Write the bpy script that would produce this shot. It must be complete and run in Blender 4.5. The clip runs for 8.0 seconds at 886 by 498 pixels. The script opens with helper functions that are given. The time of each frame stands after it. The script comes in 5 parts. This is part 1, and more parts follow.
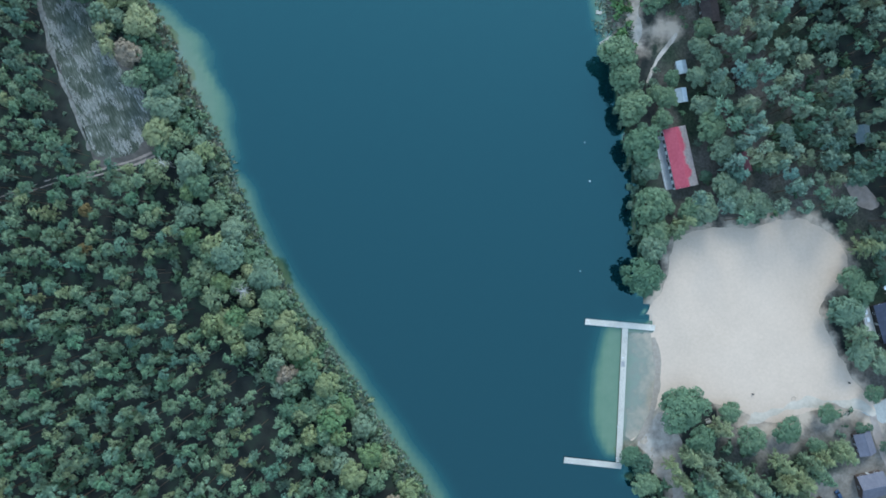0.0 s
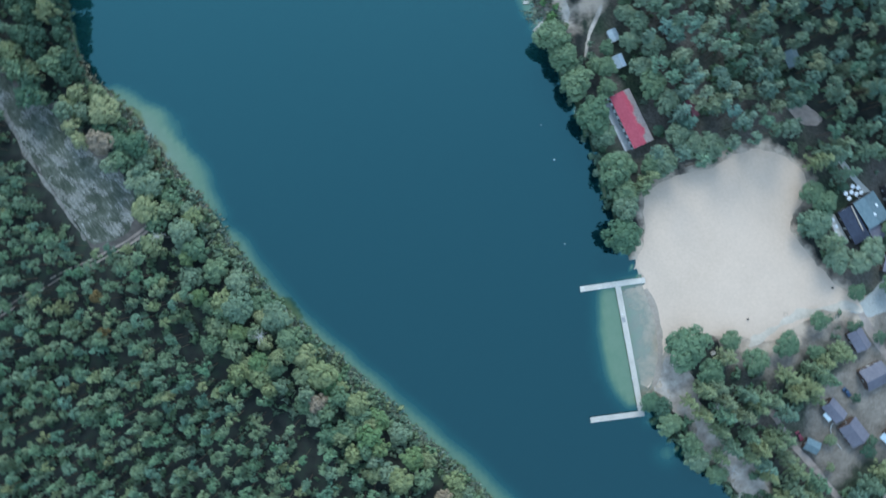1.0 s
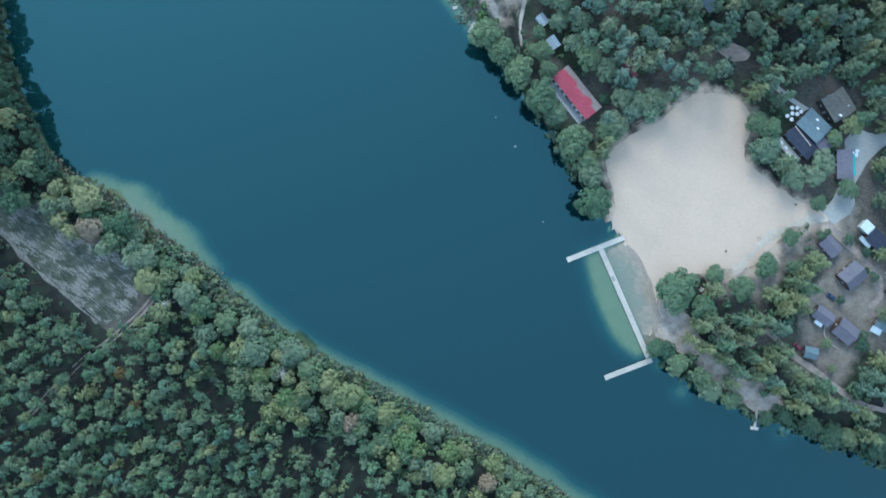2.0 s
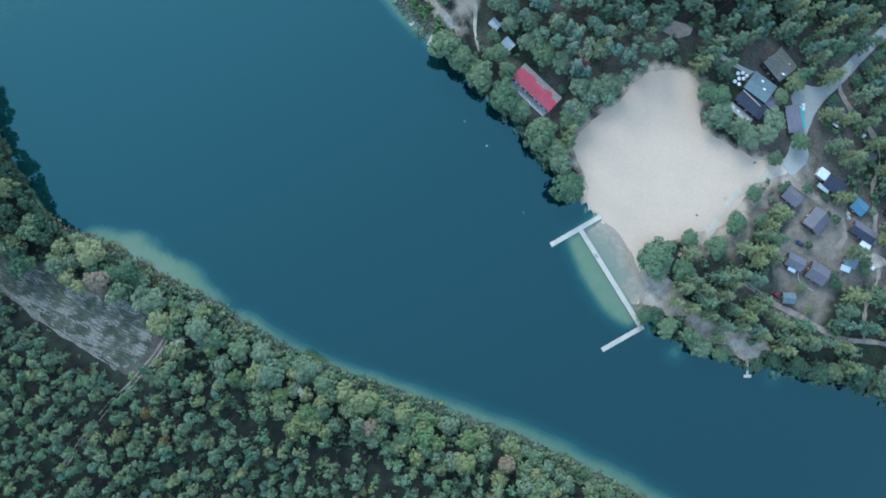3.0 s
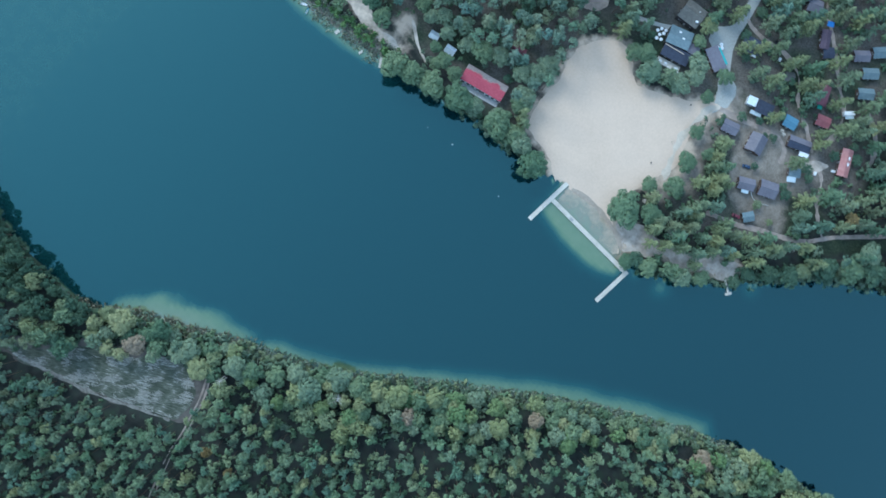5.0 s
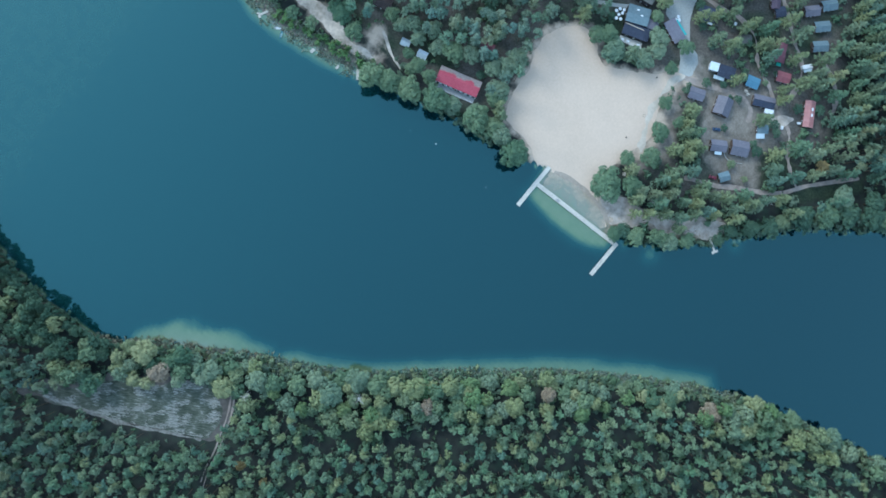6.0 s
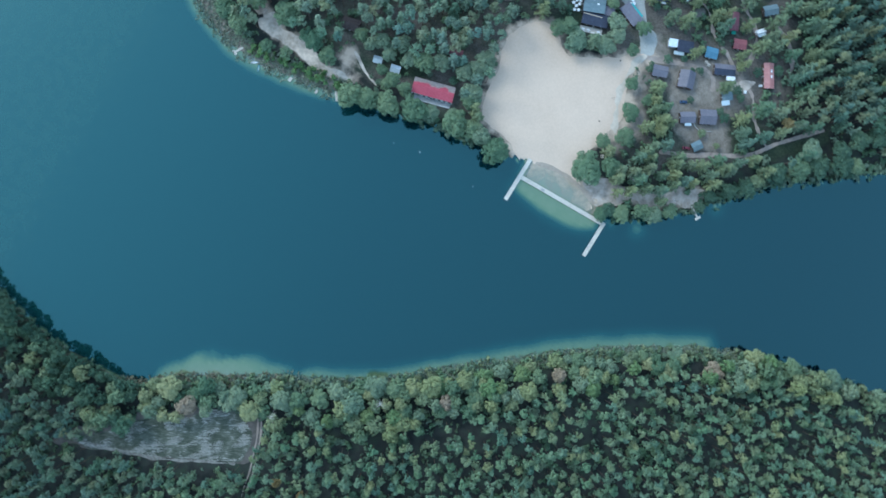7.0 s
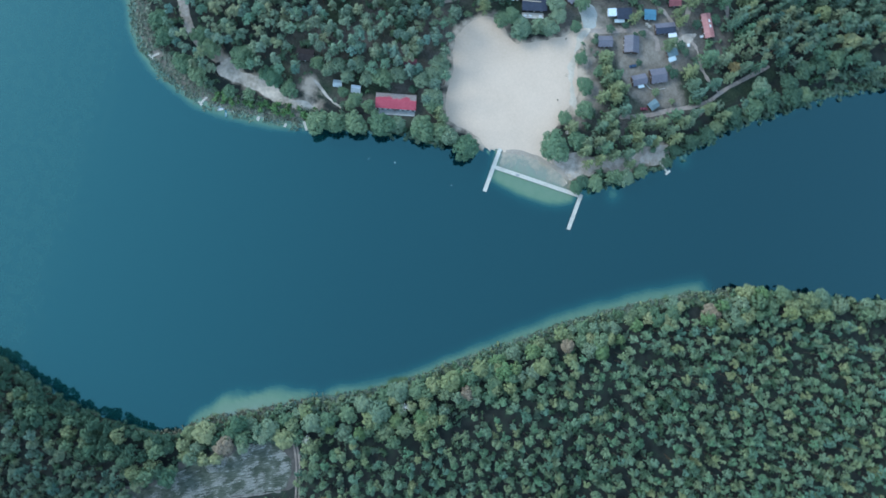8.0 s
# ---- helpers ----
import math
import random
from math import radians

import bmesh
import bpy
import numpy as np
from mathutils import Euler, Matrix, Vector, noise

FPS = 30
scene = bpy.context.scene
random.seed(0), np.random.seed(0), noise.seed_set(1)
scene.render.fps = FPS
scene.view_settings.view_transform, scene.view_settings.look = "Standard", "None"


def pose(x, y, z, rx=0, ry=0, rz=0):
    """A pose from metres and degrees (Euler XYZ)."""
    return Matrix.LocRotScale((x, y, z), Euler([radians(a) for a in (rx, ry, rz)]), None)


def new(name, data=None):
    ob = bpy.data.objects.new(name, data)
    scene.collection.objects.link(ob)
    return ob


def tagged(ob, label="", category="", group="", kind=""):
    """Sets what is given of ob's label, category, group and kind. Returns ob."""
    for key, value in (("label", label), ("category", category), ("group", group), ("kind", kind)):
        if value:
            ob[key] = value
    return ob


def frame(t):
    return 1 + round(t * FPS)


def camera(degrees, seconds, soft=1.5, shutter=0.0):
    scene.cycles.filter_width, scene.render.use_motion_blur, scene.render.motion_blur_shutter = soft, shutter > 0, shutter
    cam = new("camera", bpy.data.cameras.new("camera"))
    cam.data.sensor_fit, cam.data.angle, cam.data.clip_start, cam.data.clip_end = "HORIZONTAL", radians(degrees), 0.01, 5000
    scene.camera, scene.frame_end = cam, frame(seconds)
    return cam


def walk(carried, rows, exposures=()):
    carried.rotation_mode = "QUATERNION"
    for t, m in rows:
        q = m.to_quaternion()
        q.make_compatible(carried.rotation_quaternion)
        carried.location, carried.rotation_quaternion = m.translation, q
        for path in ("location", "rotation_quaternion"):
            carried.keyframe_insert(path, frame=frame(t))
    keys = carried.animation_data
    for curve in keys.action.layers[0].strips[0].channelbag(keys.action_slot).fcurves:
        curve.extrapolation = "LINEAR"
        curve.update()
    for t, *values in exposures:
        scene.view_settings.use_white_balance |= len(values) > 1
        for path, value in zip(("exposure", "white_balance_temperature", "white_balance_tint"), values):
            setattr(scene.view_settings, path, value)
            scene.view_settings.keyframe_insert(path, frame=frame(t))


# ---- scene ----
cam = camera(68.4, 8.0, soft=1.6, shutter=0.5)
# seconds, eye, turn about x, y and z (no turn: straight down, north up)
PATH = [
    (0.0, 2.304, -2.330, 253.672, 0.503, 0.968, 0.872),
    (0.5, 3.011, -0.208, 261.450, 0.106, 0.867, -3.488),
    (1.0, 3.393, 1.274, 268.822, -0.132, 0.289, -12.492),
    (2.5, 2.505, 3.102, 291.544, 0.057, -1.448, -30.054),
    (3.0, 1.585, 3.204, 299.505, 0.348, -1.981, -34.047),
    (3.5, 0.417, 3.213, 307.014, 0.652, -2.319, -37.485),
    (4.0, -0.934, 3.214, 314.478, 0.803, -2.526, -39.248),
    (4.5, -2.392, 3.285, 322.035, 0.945, -2.777, -43.085),
    (6.0, -6.380, 4.550, 344.698, 1.148, -3.439, -54.641),
    (6.5, -7.164, 5.496, 352.205, 1.382, -3.507, -58.055),
    (7.0, -7.427, 6.770, 359.733, 1.682, -3.751, -62.466),
    (7.5, -6.997, 8.399, 367.483, 1.919, -4.078, -68.419),
    (8.0, -5.685, 10.401, 375.014, 1.949, -4.356, -73.934),
]
walk(cam, [(t, pose(x, y, z, rx, ry, rz)) for t, x, y, z, rx, ry, rz in PATH], [(0.0, 2.28, 5800, -1), (3.0, 2.31, 5740, -1.5), (8.0, 2.33, 5670, -3)])

# ---- light ----
world = bpy.data.worlds.new("sky")
scene.world = world
world.use_nodes = True
wn, wl = world.node_tree.nodes, world.node_tree.links
SUN_UP, SUN_ROUND = 36.0, 12.0
sky = wn.new("ShaderNodeTexSky")
sky.sky_type, sky.sun_disc = "NISHITA", False
sky.sun_elevation, sky.sun_rotation = radians(SUN_UP), radians(SUN_ROUND)
sky.air_density, sky.dust_density, sky.ozone_density = 1.0, 0.7, 2.0
wn["Background"].inputs["Strength"].default_value = 0.12
cloud = wn.new("ShaderNodeMix")
cloud.data_type = "RGBA"
cloud.inputs["Factor"].default_value = 0.6
cloud.inputs[7].default_value = (1.21, 1.48, 1.74, 1)  # an even layer of cloud over the sky
wl.new(sky.outputs["Color"], cloud.inputs[6])
wl.new(cloud.outputs[2], wn["Background"].inputs["Color"])
sun = new("sun", bpy.data.lights.new("sun", "SUN"))
sun.data.energy, sun.data.angle, sun.data.color = 0.36, radians(22), (1.0, 0.95, 0.88)
SUN_DIR = Vector((math.sin(radians(SUN_ROUND)) * math.cos(radians(SUN_UP)), math.cos(radians(SUN_ROUND)) * math.cos(radians(SUN_UP)), math.sin(radians(SUN_UP))))
sun.rotation_mode = "QUATERNION"
sun.rotation_quaternion = SUN_DIR.to_track_quat("Z", "Y")


# ---- materials ----
def shader(name, rough=0.8, spec=0.3, metal=0.0):
    m = bpy.data.materials.new(name)
    m.use_nodes = True
    n, l = m.node_tree.nodes, m.node_tree.links
    b = n["Principled BSDF"]
    b.inputs["Roughness"].default_value, b.inputs["Metallic"].default_value = rough, metal
    b.inputs["Specular IOR Level"].default_value = spec
    return m, n, l, b


def noise_node(n, l, scale, detail=4.0, coord="Object", rough=0.55):
    tc = n.new("ShaderNodeTexCoord")
    t = n.new("ShaderNodeTexNoise")
    t.inputs["Scale"].default_value, t.inputs["Detail"].default_value, t.inputs["Roughness"].default_value = scale, detail, rough
    l.new(tc.outputs[coord], t.inputs["Vector"])
    return t.outputs["Fac"]


def ramp(n, l, fac, stops, mode="LINEAR"):
    r = n.new("ShaderNodeValToRGB")
    r.color_ramp.interpolation = mode
    els = r.color_ramp.elements
    while len(els) < len(stops):
        els.new(0.5)
    for e, (p, c) in zip(els, stops):
        e.position, e.color = p, (*c, 1)
    l.new(fac, r.inputs["Fac"])
    return r.outputs["Color"]


def mix(n, l, fac, a, b, mode="MIX"):
    x = n.new("ShaderNodeMix")
    x.data_type, x.blend_type = "RGBA", mode
    for sock, v in ((x.inputs["Factor"], fac), (x.inputs[6], a), (x.inputs[7], b)):
        if isinstance(v, bpy.types.NodeSocket):
            l.new(v, sock)
        elif isinstance(v, (int, float)):
            sock.default_value = v
        else:
            sock.default_value = (*v, 1)
    return x.outputs[2]


def sums(n, l, op, a, b, clamp=False):
    x = n.new("ShaderNodeMath")
    x.operation, x.use_clamp = op, clamp
    for sock, v in zip(x.inputs, (a, b)):
        if isinstance(v, bpy.types.NodeSocket):
            l.new(v, sock)
        else:
            sock.default_value = v
    return x.outputs[0]


def bump(n, l, b, fac, strength, distance):
    x = n.new("ShaderNodeBump")
    x.inputs["Strength"].default_value, x.inputs["Distance"].default_value = strength, distance
    l.new(fac, x.inputs["Height"])
    l.new(x.outputs["Normal"], b.inputs["Normal"])


def attr(n, name):
    a = n.new("ShaderNodeAttribute")
    a.attribute_name = name
    return a.outputs["Fac"]


def surface(name, dark, light, fine=2.0, coarse=0.15, rough=0.8, spec=0.3, metal=0.0, relief=0.0, coord="Object", vary=0.0):
    """A worn two-tone surface: fine grain over broad patches."""
    m, n, l, b = shader(name, rough, spec, metal)
    f = noise_node(n, l, fine, 5, coord)
    c = noise_node(n, l, coarse, 3, coord)
    both = sums(n, l, "ADD", sums(n, l, "MULTIPLY", f, 0.55), sums(n, l, "MULTIPLY", c, 0.45))
    col = ramp(n, l, both, [(0.32, dark), (0.68, light)])
    if vary:
        oi = n.new("ShaderNodeObjectInfo")
        hsv = n.new("ShaderNodeHueSaturation")
        l.new(sums(n, l, "ADD", sums(n, l, "MULTIPLY", oi.outputs["Random"], 2 * vary), 1 - vary), hsv.inputs["Value"])
        l.new(col, hsv.inputs["Color"])
        col = hsv.outputs["Color"]
    l.new(col, b.inputs["Base Color"])
    if relief:
        bump(n, l, b, f, 0.6, relief)
    return m


def leaves(name, tones, source, rough=0.7):
    """Foliage: each plant takes one of the tones, with lighter and darker sprays in it."""
    m, n, l, b = shader(name, rough, 0.2)
    if source == "tint":
        r = attr(n, "tint")
    else:
        r = n.new("ShaderNodeObjectInfo").outputs["Random"]
    k = len(tones)
    base = ramp(n, l, r, [(i / max(k - 1, 1), t) for i, t in enumerate(tones)])
    isl = n.new("ShaderNodeNewGeometry").outputs["Random Per Island"]
    grain = noise_node(n, l, 0.35, 3)
    fac = sums(n, l, "ADD", sums(n, l, "MULTIPLY", isl, 0.4), sums(n, l, "MULTIPLY", grain, 0.6))
    col = mix(n, l, 1.0, base, ramp(n, l, fac, [(0.1, (0.74, 0.75, 0.78)), (0.9, (1.3, 1.28, 1.18))]), "MULTIPLY")
    l.new(col, b.inputs["Base Color"])
    return m


PINE_TONES = [(r * 1.22, g * 1.24, b * 1.24) for r, g, b in [(0.067, 0.128, 0.096), (0.192, 0.209, 0.106), (0.085, 0.152, 0.106), (0.142, 0.192, 0.116), (0.093, 0.167, 0.098), (0.163, 0.203, 0.121), (0.103, 0.176, 0.133), (0.177, 0.206, 0.102)]]
PALE_PINE_TONES = [(r * 1.14, g * 1.10, b * 1.26) for r, g, b in PINE_TONES]
M_PINE_EAST = leaves("pale_pine_needles_of_the_woods", PALE_PINE_TONES, "tint")
M_PINE = leaves("pine_needles", [(r * 0.98, g * 0.95, b * 1.0) for r, g, b in PINE_TONES], "object")
# shaded copy of the needles: gloom between the crowns is put into the colour
M_PINE_SHADY = leaves("shaded_pine_needles_of_the_woods", [(r * 0.80, g * 0.80, b * 0.90) for r, g, b in PINE_TONES], "tint")
M_PINE_WOODS = leaves("pine_needles_of_the_woods", PINE_TONES, "tint")
M_LEAF = {
    "green": leaves("green_leaves", [(0.085, 0.150, 0.092), (0.165, 0.228, 0.132)], "object"),
    "grey": leaves("grey_green_leaves", [(0.140, 0.205, 0.138), (0.205, 0.262, 0.172)], "object"),
    "yellow": leaves("yellowing_leaves", [(0.195, 0.236, 0.114), (0.290, 0.308, 0.168)], "object"),
    "bright": leaves("bright_green_leaves", [(0.110, 0.190, 0.088), (0.160, 0.215, 0.098)], "object"),
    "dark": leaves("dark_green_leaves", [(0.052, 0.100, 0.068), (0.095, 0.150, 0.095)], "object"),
    "olive": leaves("olive_needles", [(0.145, 0.195, 0.115), (0.225, 0.255, 0.130)], "object"),
    "orange": leaves("orange_leaves", [(0.31, 0.225, 0.105), (0.27, 0.21, 0.10)], "object"),
    "rust": leaves("rusty_leaves", [(0.290, 0.240, 0.185), (0.270, 0.215, 0.150)], "object"),
}
M_MIX_WOODS = leaves("mixed_leaves_of_the_woods", [(0.075, 0.135, 0.080), (0.130, 0.180, 0.130), (0.100, 0.165, 0.090), (0.150, 0.190, 0.115), (0.170, 0.195, 0.100), (0.140, 0.185, 0.130)], "tint")
M_REED = leaves("reed_blades", [(0.165, 0.20, 0.150), (0.215, 0.235, 0.18), (0.23, 0.165, 0.11)], "tint")
M_BARK = surface("bark", (0.07, 0.05, 0.04), (0.19, 0.13, 0.09), 3.0, 0.6, 0.9, 0.2, relief=0.03)
M_DEADWOOD = surface("bleached_wood", (0.35, 0.33, 0.31), (0.55, 0.53, 0.5), 4.0, 0.6, 0.85)
M_SAND = surface("beach_sand", (0.545, 0.42, 0.322), (0.628, 0.488, 0.38), 0.9, 0.035, 0.95, 0.1, relief=0.06)
M_GREYSAND = surface("trodden_grey_sand", (0.17, 0.142, 0.12), (0.60, 0.52, 0.445), 0.35, 0.10, 0.95, 0.1, relief=0.05)
M_BANKSAND = surface("pale_bank_sand", (0.26, 0.22, 0.18), (0.72, 0.62, 0.52), 0.40, 0.09, 0.95, 0.1, relief=0.05)
M_LUSH = leaves("lush_bank_grass", [(0.075, 0.150, 0.055), (0.125, 0.205, 0.080), (0.095, 0.175, 0.070)], "tint")
M_ASPHALT = surface("pale_asphalt", (0.285, 0.288, 0.27), (0.43, 0.435, 0.41), 1.2, 0.06, 0.9, 0.2, relief=0.01)
M_TRACK = surface("sandy_track", (0.20, 0.165, 0.145), (0.40, 0.34, 0.30), 0.5, 0.12, 0.95, 0.1, relief=0.04)
M_DECK = surface("weathered_planks", (0.42, 0.385, 0.335), (0.65, 0.60, 0.53), 1.6, 0.25, 0.85, 0.2, relief=0.01, vary=0.08)
M_POST = surface("wet_timber", (0.08, 0.07, 0.06), (0.16, 0.14, 0.12), 3, 0.5)
M_WHITE = surface("white_paint", (0.68, 0.70, 0.72), (0.80, 0.81, 0.82), 1.5, 0.3, 0.5)
M_GLASS, gn, gl, gb = shader("window_glass", 0.08, 0.6)
gb.inputs["Base Color"].default_value = (0.015, 0.02, 0.025, 1)
M_WOODWALL = surface("brown_boards", (0.06, 0.042, 0.036), (0.13, 0.092, 0.075), 2.5, 0.4, 0.8, vary=0.15)
M_PALEWALL = surface("pale_render", (0.42, 0.41, 0.39), (0.56, 0.55, 0.53), 1.5, 0.3, 0.9)
M_DARKWALL = surface("dark_boards", (0.035, 0.03, 0.03), (0.08, 0.07, 0.07), 2.5, 0.4, 0.8)
M_TYRE = surface("tyre_rubber", (0.015, 0.015, 0.015), (0.03, 0.03, 0.03), 5, 1, 0.8)
ROOF = {
    "mauve": surface("mauve_sheet_roof", (0.115, 0.11, 0.138), (0.175, 0.168, 0.20), 0.9, 0.25, 0.55, 0.4, vary=0.1),
    "navy": surface("dark_navy_roof", (0.022, 0.028, 0.05), (0.05, 0.06, 0.095), 0.9, 0.25, 0.5, 0.4, vary=0.15),
    "blue": surface("blue_sheet_roof", (0.065, 0.165, 0.255), (0.105, 0.235, 0.325), 0.9, 0.25, 0.5, 0.4, vary=0.1),
    "steel": surface("blue_grey_roof", (0.10, 0.148, 0.168), (0.165, 0.22, 0.242), 0.9, 0.2, 0.5, 0.4, vary=0.12),
    "red": surface("red_sheet_roof", (0.25, 0.07, 0.08), (0.36, 0.13, 0.135), 0.9, 0.25, 0.5, 0.4, vary=0.1),
    "faded": surface("faded_red_sheet_roof", (0.34, 0.14, 0.135), (0.48, 0.25, 0.235), 0.9, 0.25, 0.6, 0.3),
    "maroon": surface("maroon_roof", (0.12, 0.045, 0.06), (0.20, 0.085, 0.105), 0.9, 0.25, 0.6, 0.3, vary=0.1),
    "brown": surface("grey_brown_roof", (0.085, 0.083, 0.076), (0.15, 0.147, 0.135), 0.8, 0.2, 0.8, 0.3, vary=0.1),
    "umber": surface("dark_umber_roof", (0.045, 0.036, 0.036), (0.085, 0.068, 0.066), 0.8, 0.2, 0.8, 0.2),
    "teal": surface("teal_sheet_roof", (0.08, 0.22, 0.26), (0.13, 0.32, 0.36), 0.9, 0.25, 0.5, 0.4, vary=0.1),
    "white": surface("white_sheet_roof", (0.55, 0.62, 0.68), (0.72, 0.77, 0.80), 0.9, 0.25, 0.5, 0.4),
    "plum": surface("dark_plum_roof", (0.085, 0.060, 0.085), (0.15, 0.105, 0.14), 0.8, 0.3, 0.6, 0.3),
    "zinc": surface("pale_zinc_roof", (0.30, 0.36, 0.39), (0.47, 0.52, 0.54), 0.7, 0.3, 0.45, 0.4),
    "sky": surface("pale_blue_roof", (0.38, 0.47, 0.53), (0.54, 0.62, 0.66), 0.9, 0.25, 0.45, 0.4),
}

# ---- plan: shores, beach, clearings and ways ----
EAST = [(250, 330), (190, 262), (140, 212), (104, 195), (84, 186), (72, 174), (64, 160), (58, 145), (56, 127), (57.5, 110), (59, 93), (61, 80), (62.5, 71), (64.5, 62), (66, 49), (69, 36), (71, 20), (72, 2), (73, -13), (76, -23), (79.5, -30), (82, -38), (82.8, -48), (81.6, -58), (79.2, -66), (76, -72), (70.5, -75), (69.5, -80), (72.5, -90), (77.5, -99), (85, -108), (92, -119), (98, -128), (108, -137), (121, -149), (134, -161), (143, -177), (151, -190), (160, -202), (172, -220), (186, -249), (212, -300), (240, -420)]
WEST = [(-120, 420), (-100, 300), (-104, 240), (-109.5, 203), (-114.5, 187), (-121, 168), (-125.5, 149), (-127, 129), (-128, 114), (-126.5, 102.5), (-120.5, 93.5), (-113, 82), (-106, 68), (-98, 51), (-90, 37), (-83, 20), (-75, 2), (-65, -15), (-52, -33), (-39, -51), (-25, -71), (-9, -94), (2, -112), (13, -131), (22, -149), (31, -169), (39, -189), (45, -210), (50, -234), (54, -259), (60, -290), (66, -350), (78, -420)]
BEACH = [(76, -27), (77.5, -20), (81.5, -14), (83.8, -8), (84.5, -2), (87, 5), (92, 9), (103, 10.5), (116, 11), (127, 13.5), (134, 15), (141, 12.5), (148, 7.5), (153, 0), (154.5, -7), (150.5, -12.5), (145.5, -16.5), (143.5, -22), (146, -29.5), (151, -38.5), (156, -46), (161, -53), (165, -60), (159, -61), (150, -58), (142, -60), (134, -63), (126, -66), (117, -63), (104, -59), (93, -56), (86, -58), (79, -66), (76, -71), (68.6, -72), (68.9, -33), (76, -31)]
GREY_SAND = [(83, -58), (77, -67), (74, -74), (78, -82), (84, -90), (85, -98), (88, -106), (93, -114), (97, -121), (101, -126), (108, -128), (113, -125), (110, -118), (104, -110), (98, -102), (95, -93), (93, -84), (91, -75), (88, -64)]
CLEARING_SOIL = [(-166, 128), (-157, 112), (-144, 97), (-137, 92), (-129, 75), (-121, 62), (-114, 47), (-112, 38), (-121, 32), (-134, 30), (-140, 36), (-147.5, 52), (-155, 68), (-161, 88), (-165, 104), (-172, 122)]
CLEARING = [(-168, 122), (-157, 106), (-144, 93), (-137.5, 84), (-131, 72.5), (-122, 61.5), (-116.5, 51.5), (-118, 43), (-123.5, 35.5), (-135, 33.5), (-141, 38), (-147, 53), (-152.5, 66), (-157.5, 79), (-162, 95), (-166.5, 108)]
BANK_STREAK = [(86, 141), (83, 136), (76, 131), (73.5, 121), (72, 108), (70, 95), (71.5, 84), (74, 76)]
DIRT_BANK = [(88, 90), (80, 92), (75, 87), (76, 81), (83, 79), (90, 84)]
NORTH_BANK = [(77, 139), (81, 137), (86, 133), (80, 125), (80.5, 114), (77.5, 104), (73.5, 96), (75, 86), (73.5, 77), (68.5, 80), (67, 92), (68.5, 106), (70.5, 120), (71.5, 132)]
GLADE = [(151, 28), (154, 29.5), (159, 26), (164, 19.5), (162, 17.5), (157, 20), (152.5, 24)]
YARD = [(163, -61), (168, -73), (179, -92), (184, -103), (181, -115), (175, -125), (163, -122), (152, -121), (146, -124), (139, -129), (133, -120), (130, -103), (136, -92), (145, -84), (156, -80), (160, -68)]
PLAZA = [(186, -32.5), (193, -31.5), (199, -36.5), (209, -38.5), (209, -41), (199, -43), (190.5, -46), (183.5, -50), (178.5, -54.5), (177.5, -60), (174, -63), (169.5, -63.8), (163, -62), (158, -59.5), (164.5, -57), (171, -52.5), (177, -48), (182, -42)]


def smooth_line(pts, step=3.0, closed=False):
    """A soft curve through the corners of the plan."""
    p = np.array(pts, float)
    n = len(p)
    out = []
    for i in range(n if closed else n - 1):
        if closed:
            a, b, c, d = p[i - 1], p[i], p[(i + 1) % n], p[(i + 2) % n]
        else:
            a, b, c, d = p[max(i - 1, 0)], p[i], p[i + 1], p[min(i + 2, n - 1)]
        k = max(1, int(np.hypot(*(c - b)) / step))
        for u in np.arange(k) / k:
            out.append(0.5 * (2 * b + (c - a) * u + (2 * a - 5 * b + 4 * c - d) * u * u + (3 * b - a - 3 * c + d) * u ** 3))
    if not closed:
        out.append(p[-1])
    return np.array(out)


def line_distance(pts, line, closed=False):
    """Distance of each point from a line of the plan."""
    a = line
    b = np.roll(line, -1, 0)
    if not closed:
        a, b = a[:-1], b[:-1]
    best = np.full(len(pts), 1e9)
    for p, q in zip(a, b):
        d = q - p
        u = np.clip(((pts - p) @ d) / max(d @ d, 1e-9), 0, 1)
        best = np.minimum(best, np.hypot(*(pts - p - u[:, None] * d).T))
    return best


def inside(pts, poly):
    hit = np.zeros(len(pts), bool)
    x, y = pts[:, 0], pts[:, 1]
    for (x0, y0), (x1, y1) in zip(poly, np.roll(poly, -1, 0)):
        if y0 != y1:
            hit ^= ((y0 > y) != (y1 > y)) & (x < (x1 - x0) * (y - y0) / (y1 - y0) + x0)
    return hit


def signed(pts, poly):
    """Distance from the outline of an area, positive inside it."""
    d = line_distance(pts, poly, True)
    return np.where(inside(pts, poly), d, -d)


def wavy(pts, size, amount, seed=0.0):
    """Smooth uneven offsets over the plan."""
    x, y = pts[:, 0] / size + seed, pts[:, 1] / size - seed
    return amount * (np.sin(x * 1.3 + 2 * np.sin(y * 0.7)) + np.sin(y * 1.9 + 1.5 * np.sin(x * 1.1)) + 0.6 * np.sin(x * 3.1 + y * 2.7)) / 2.6


def step01(x):
    x = np.clip(x, 0, 1)
    return x * x * (3 - 2 * x)


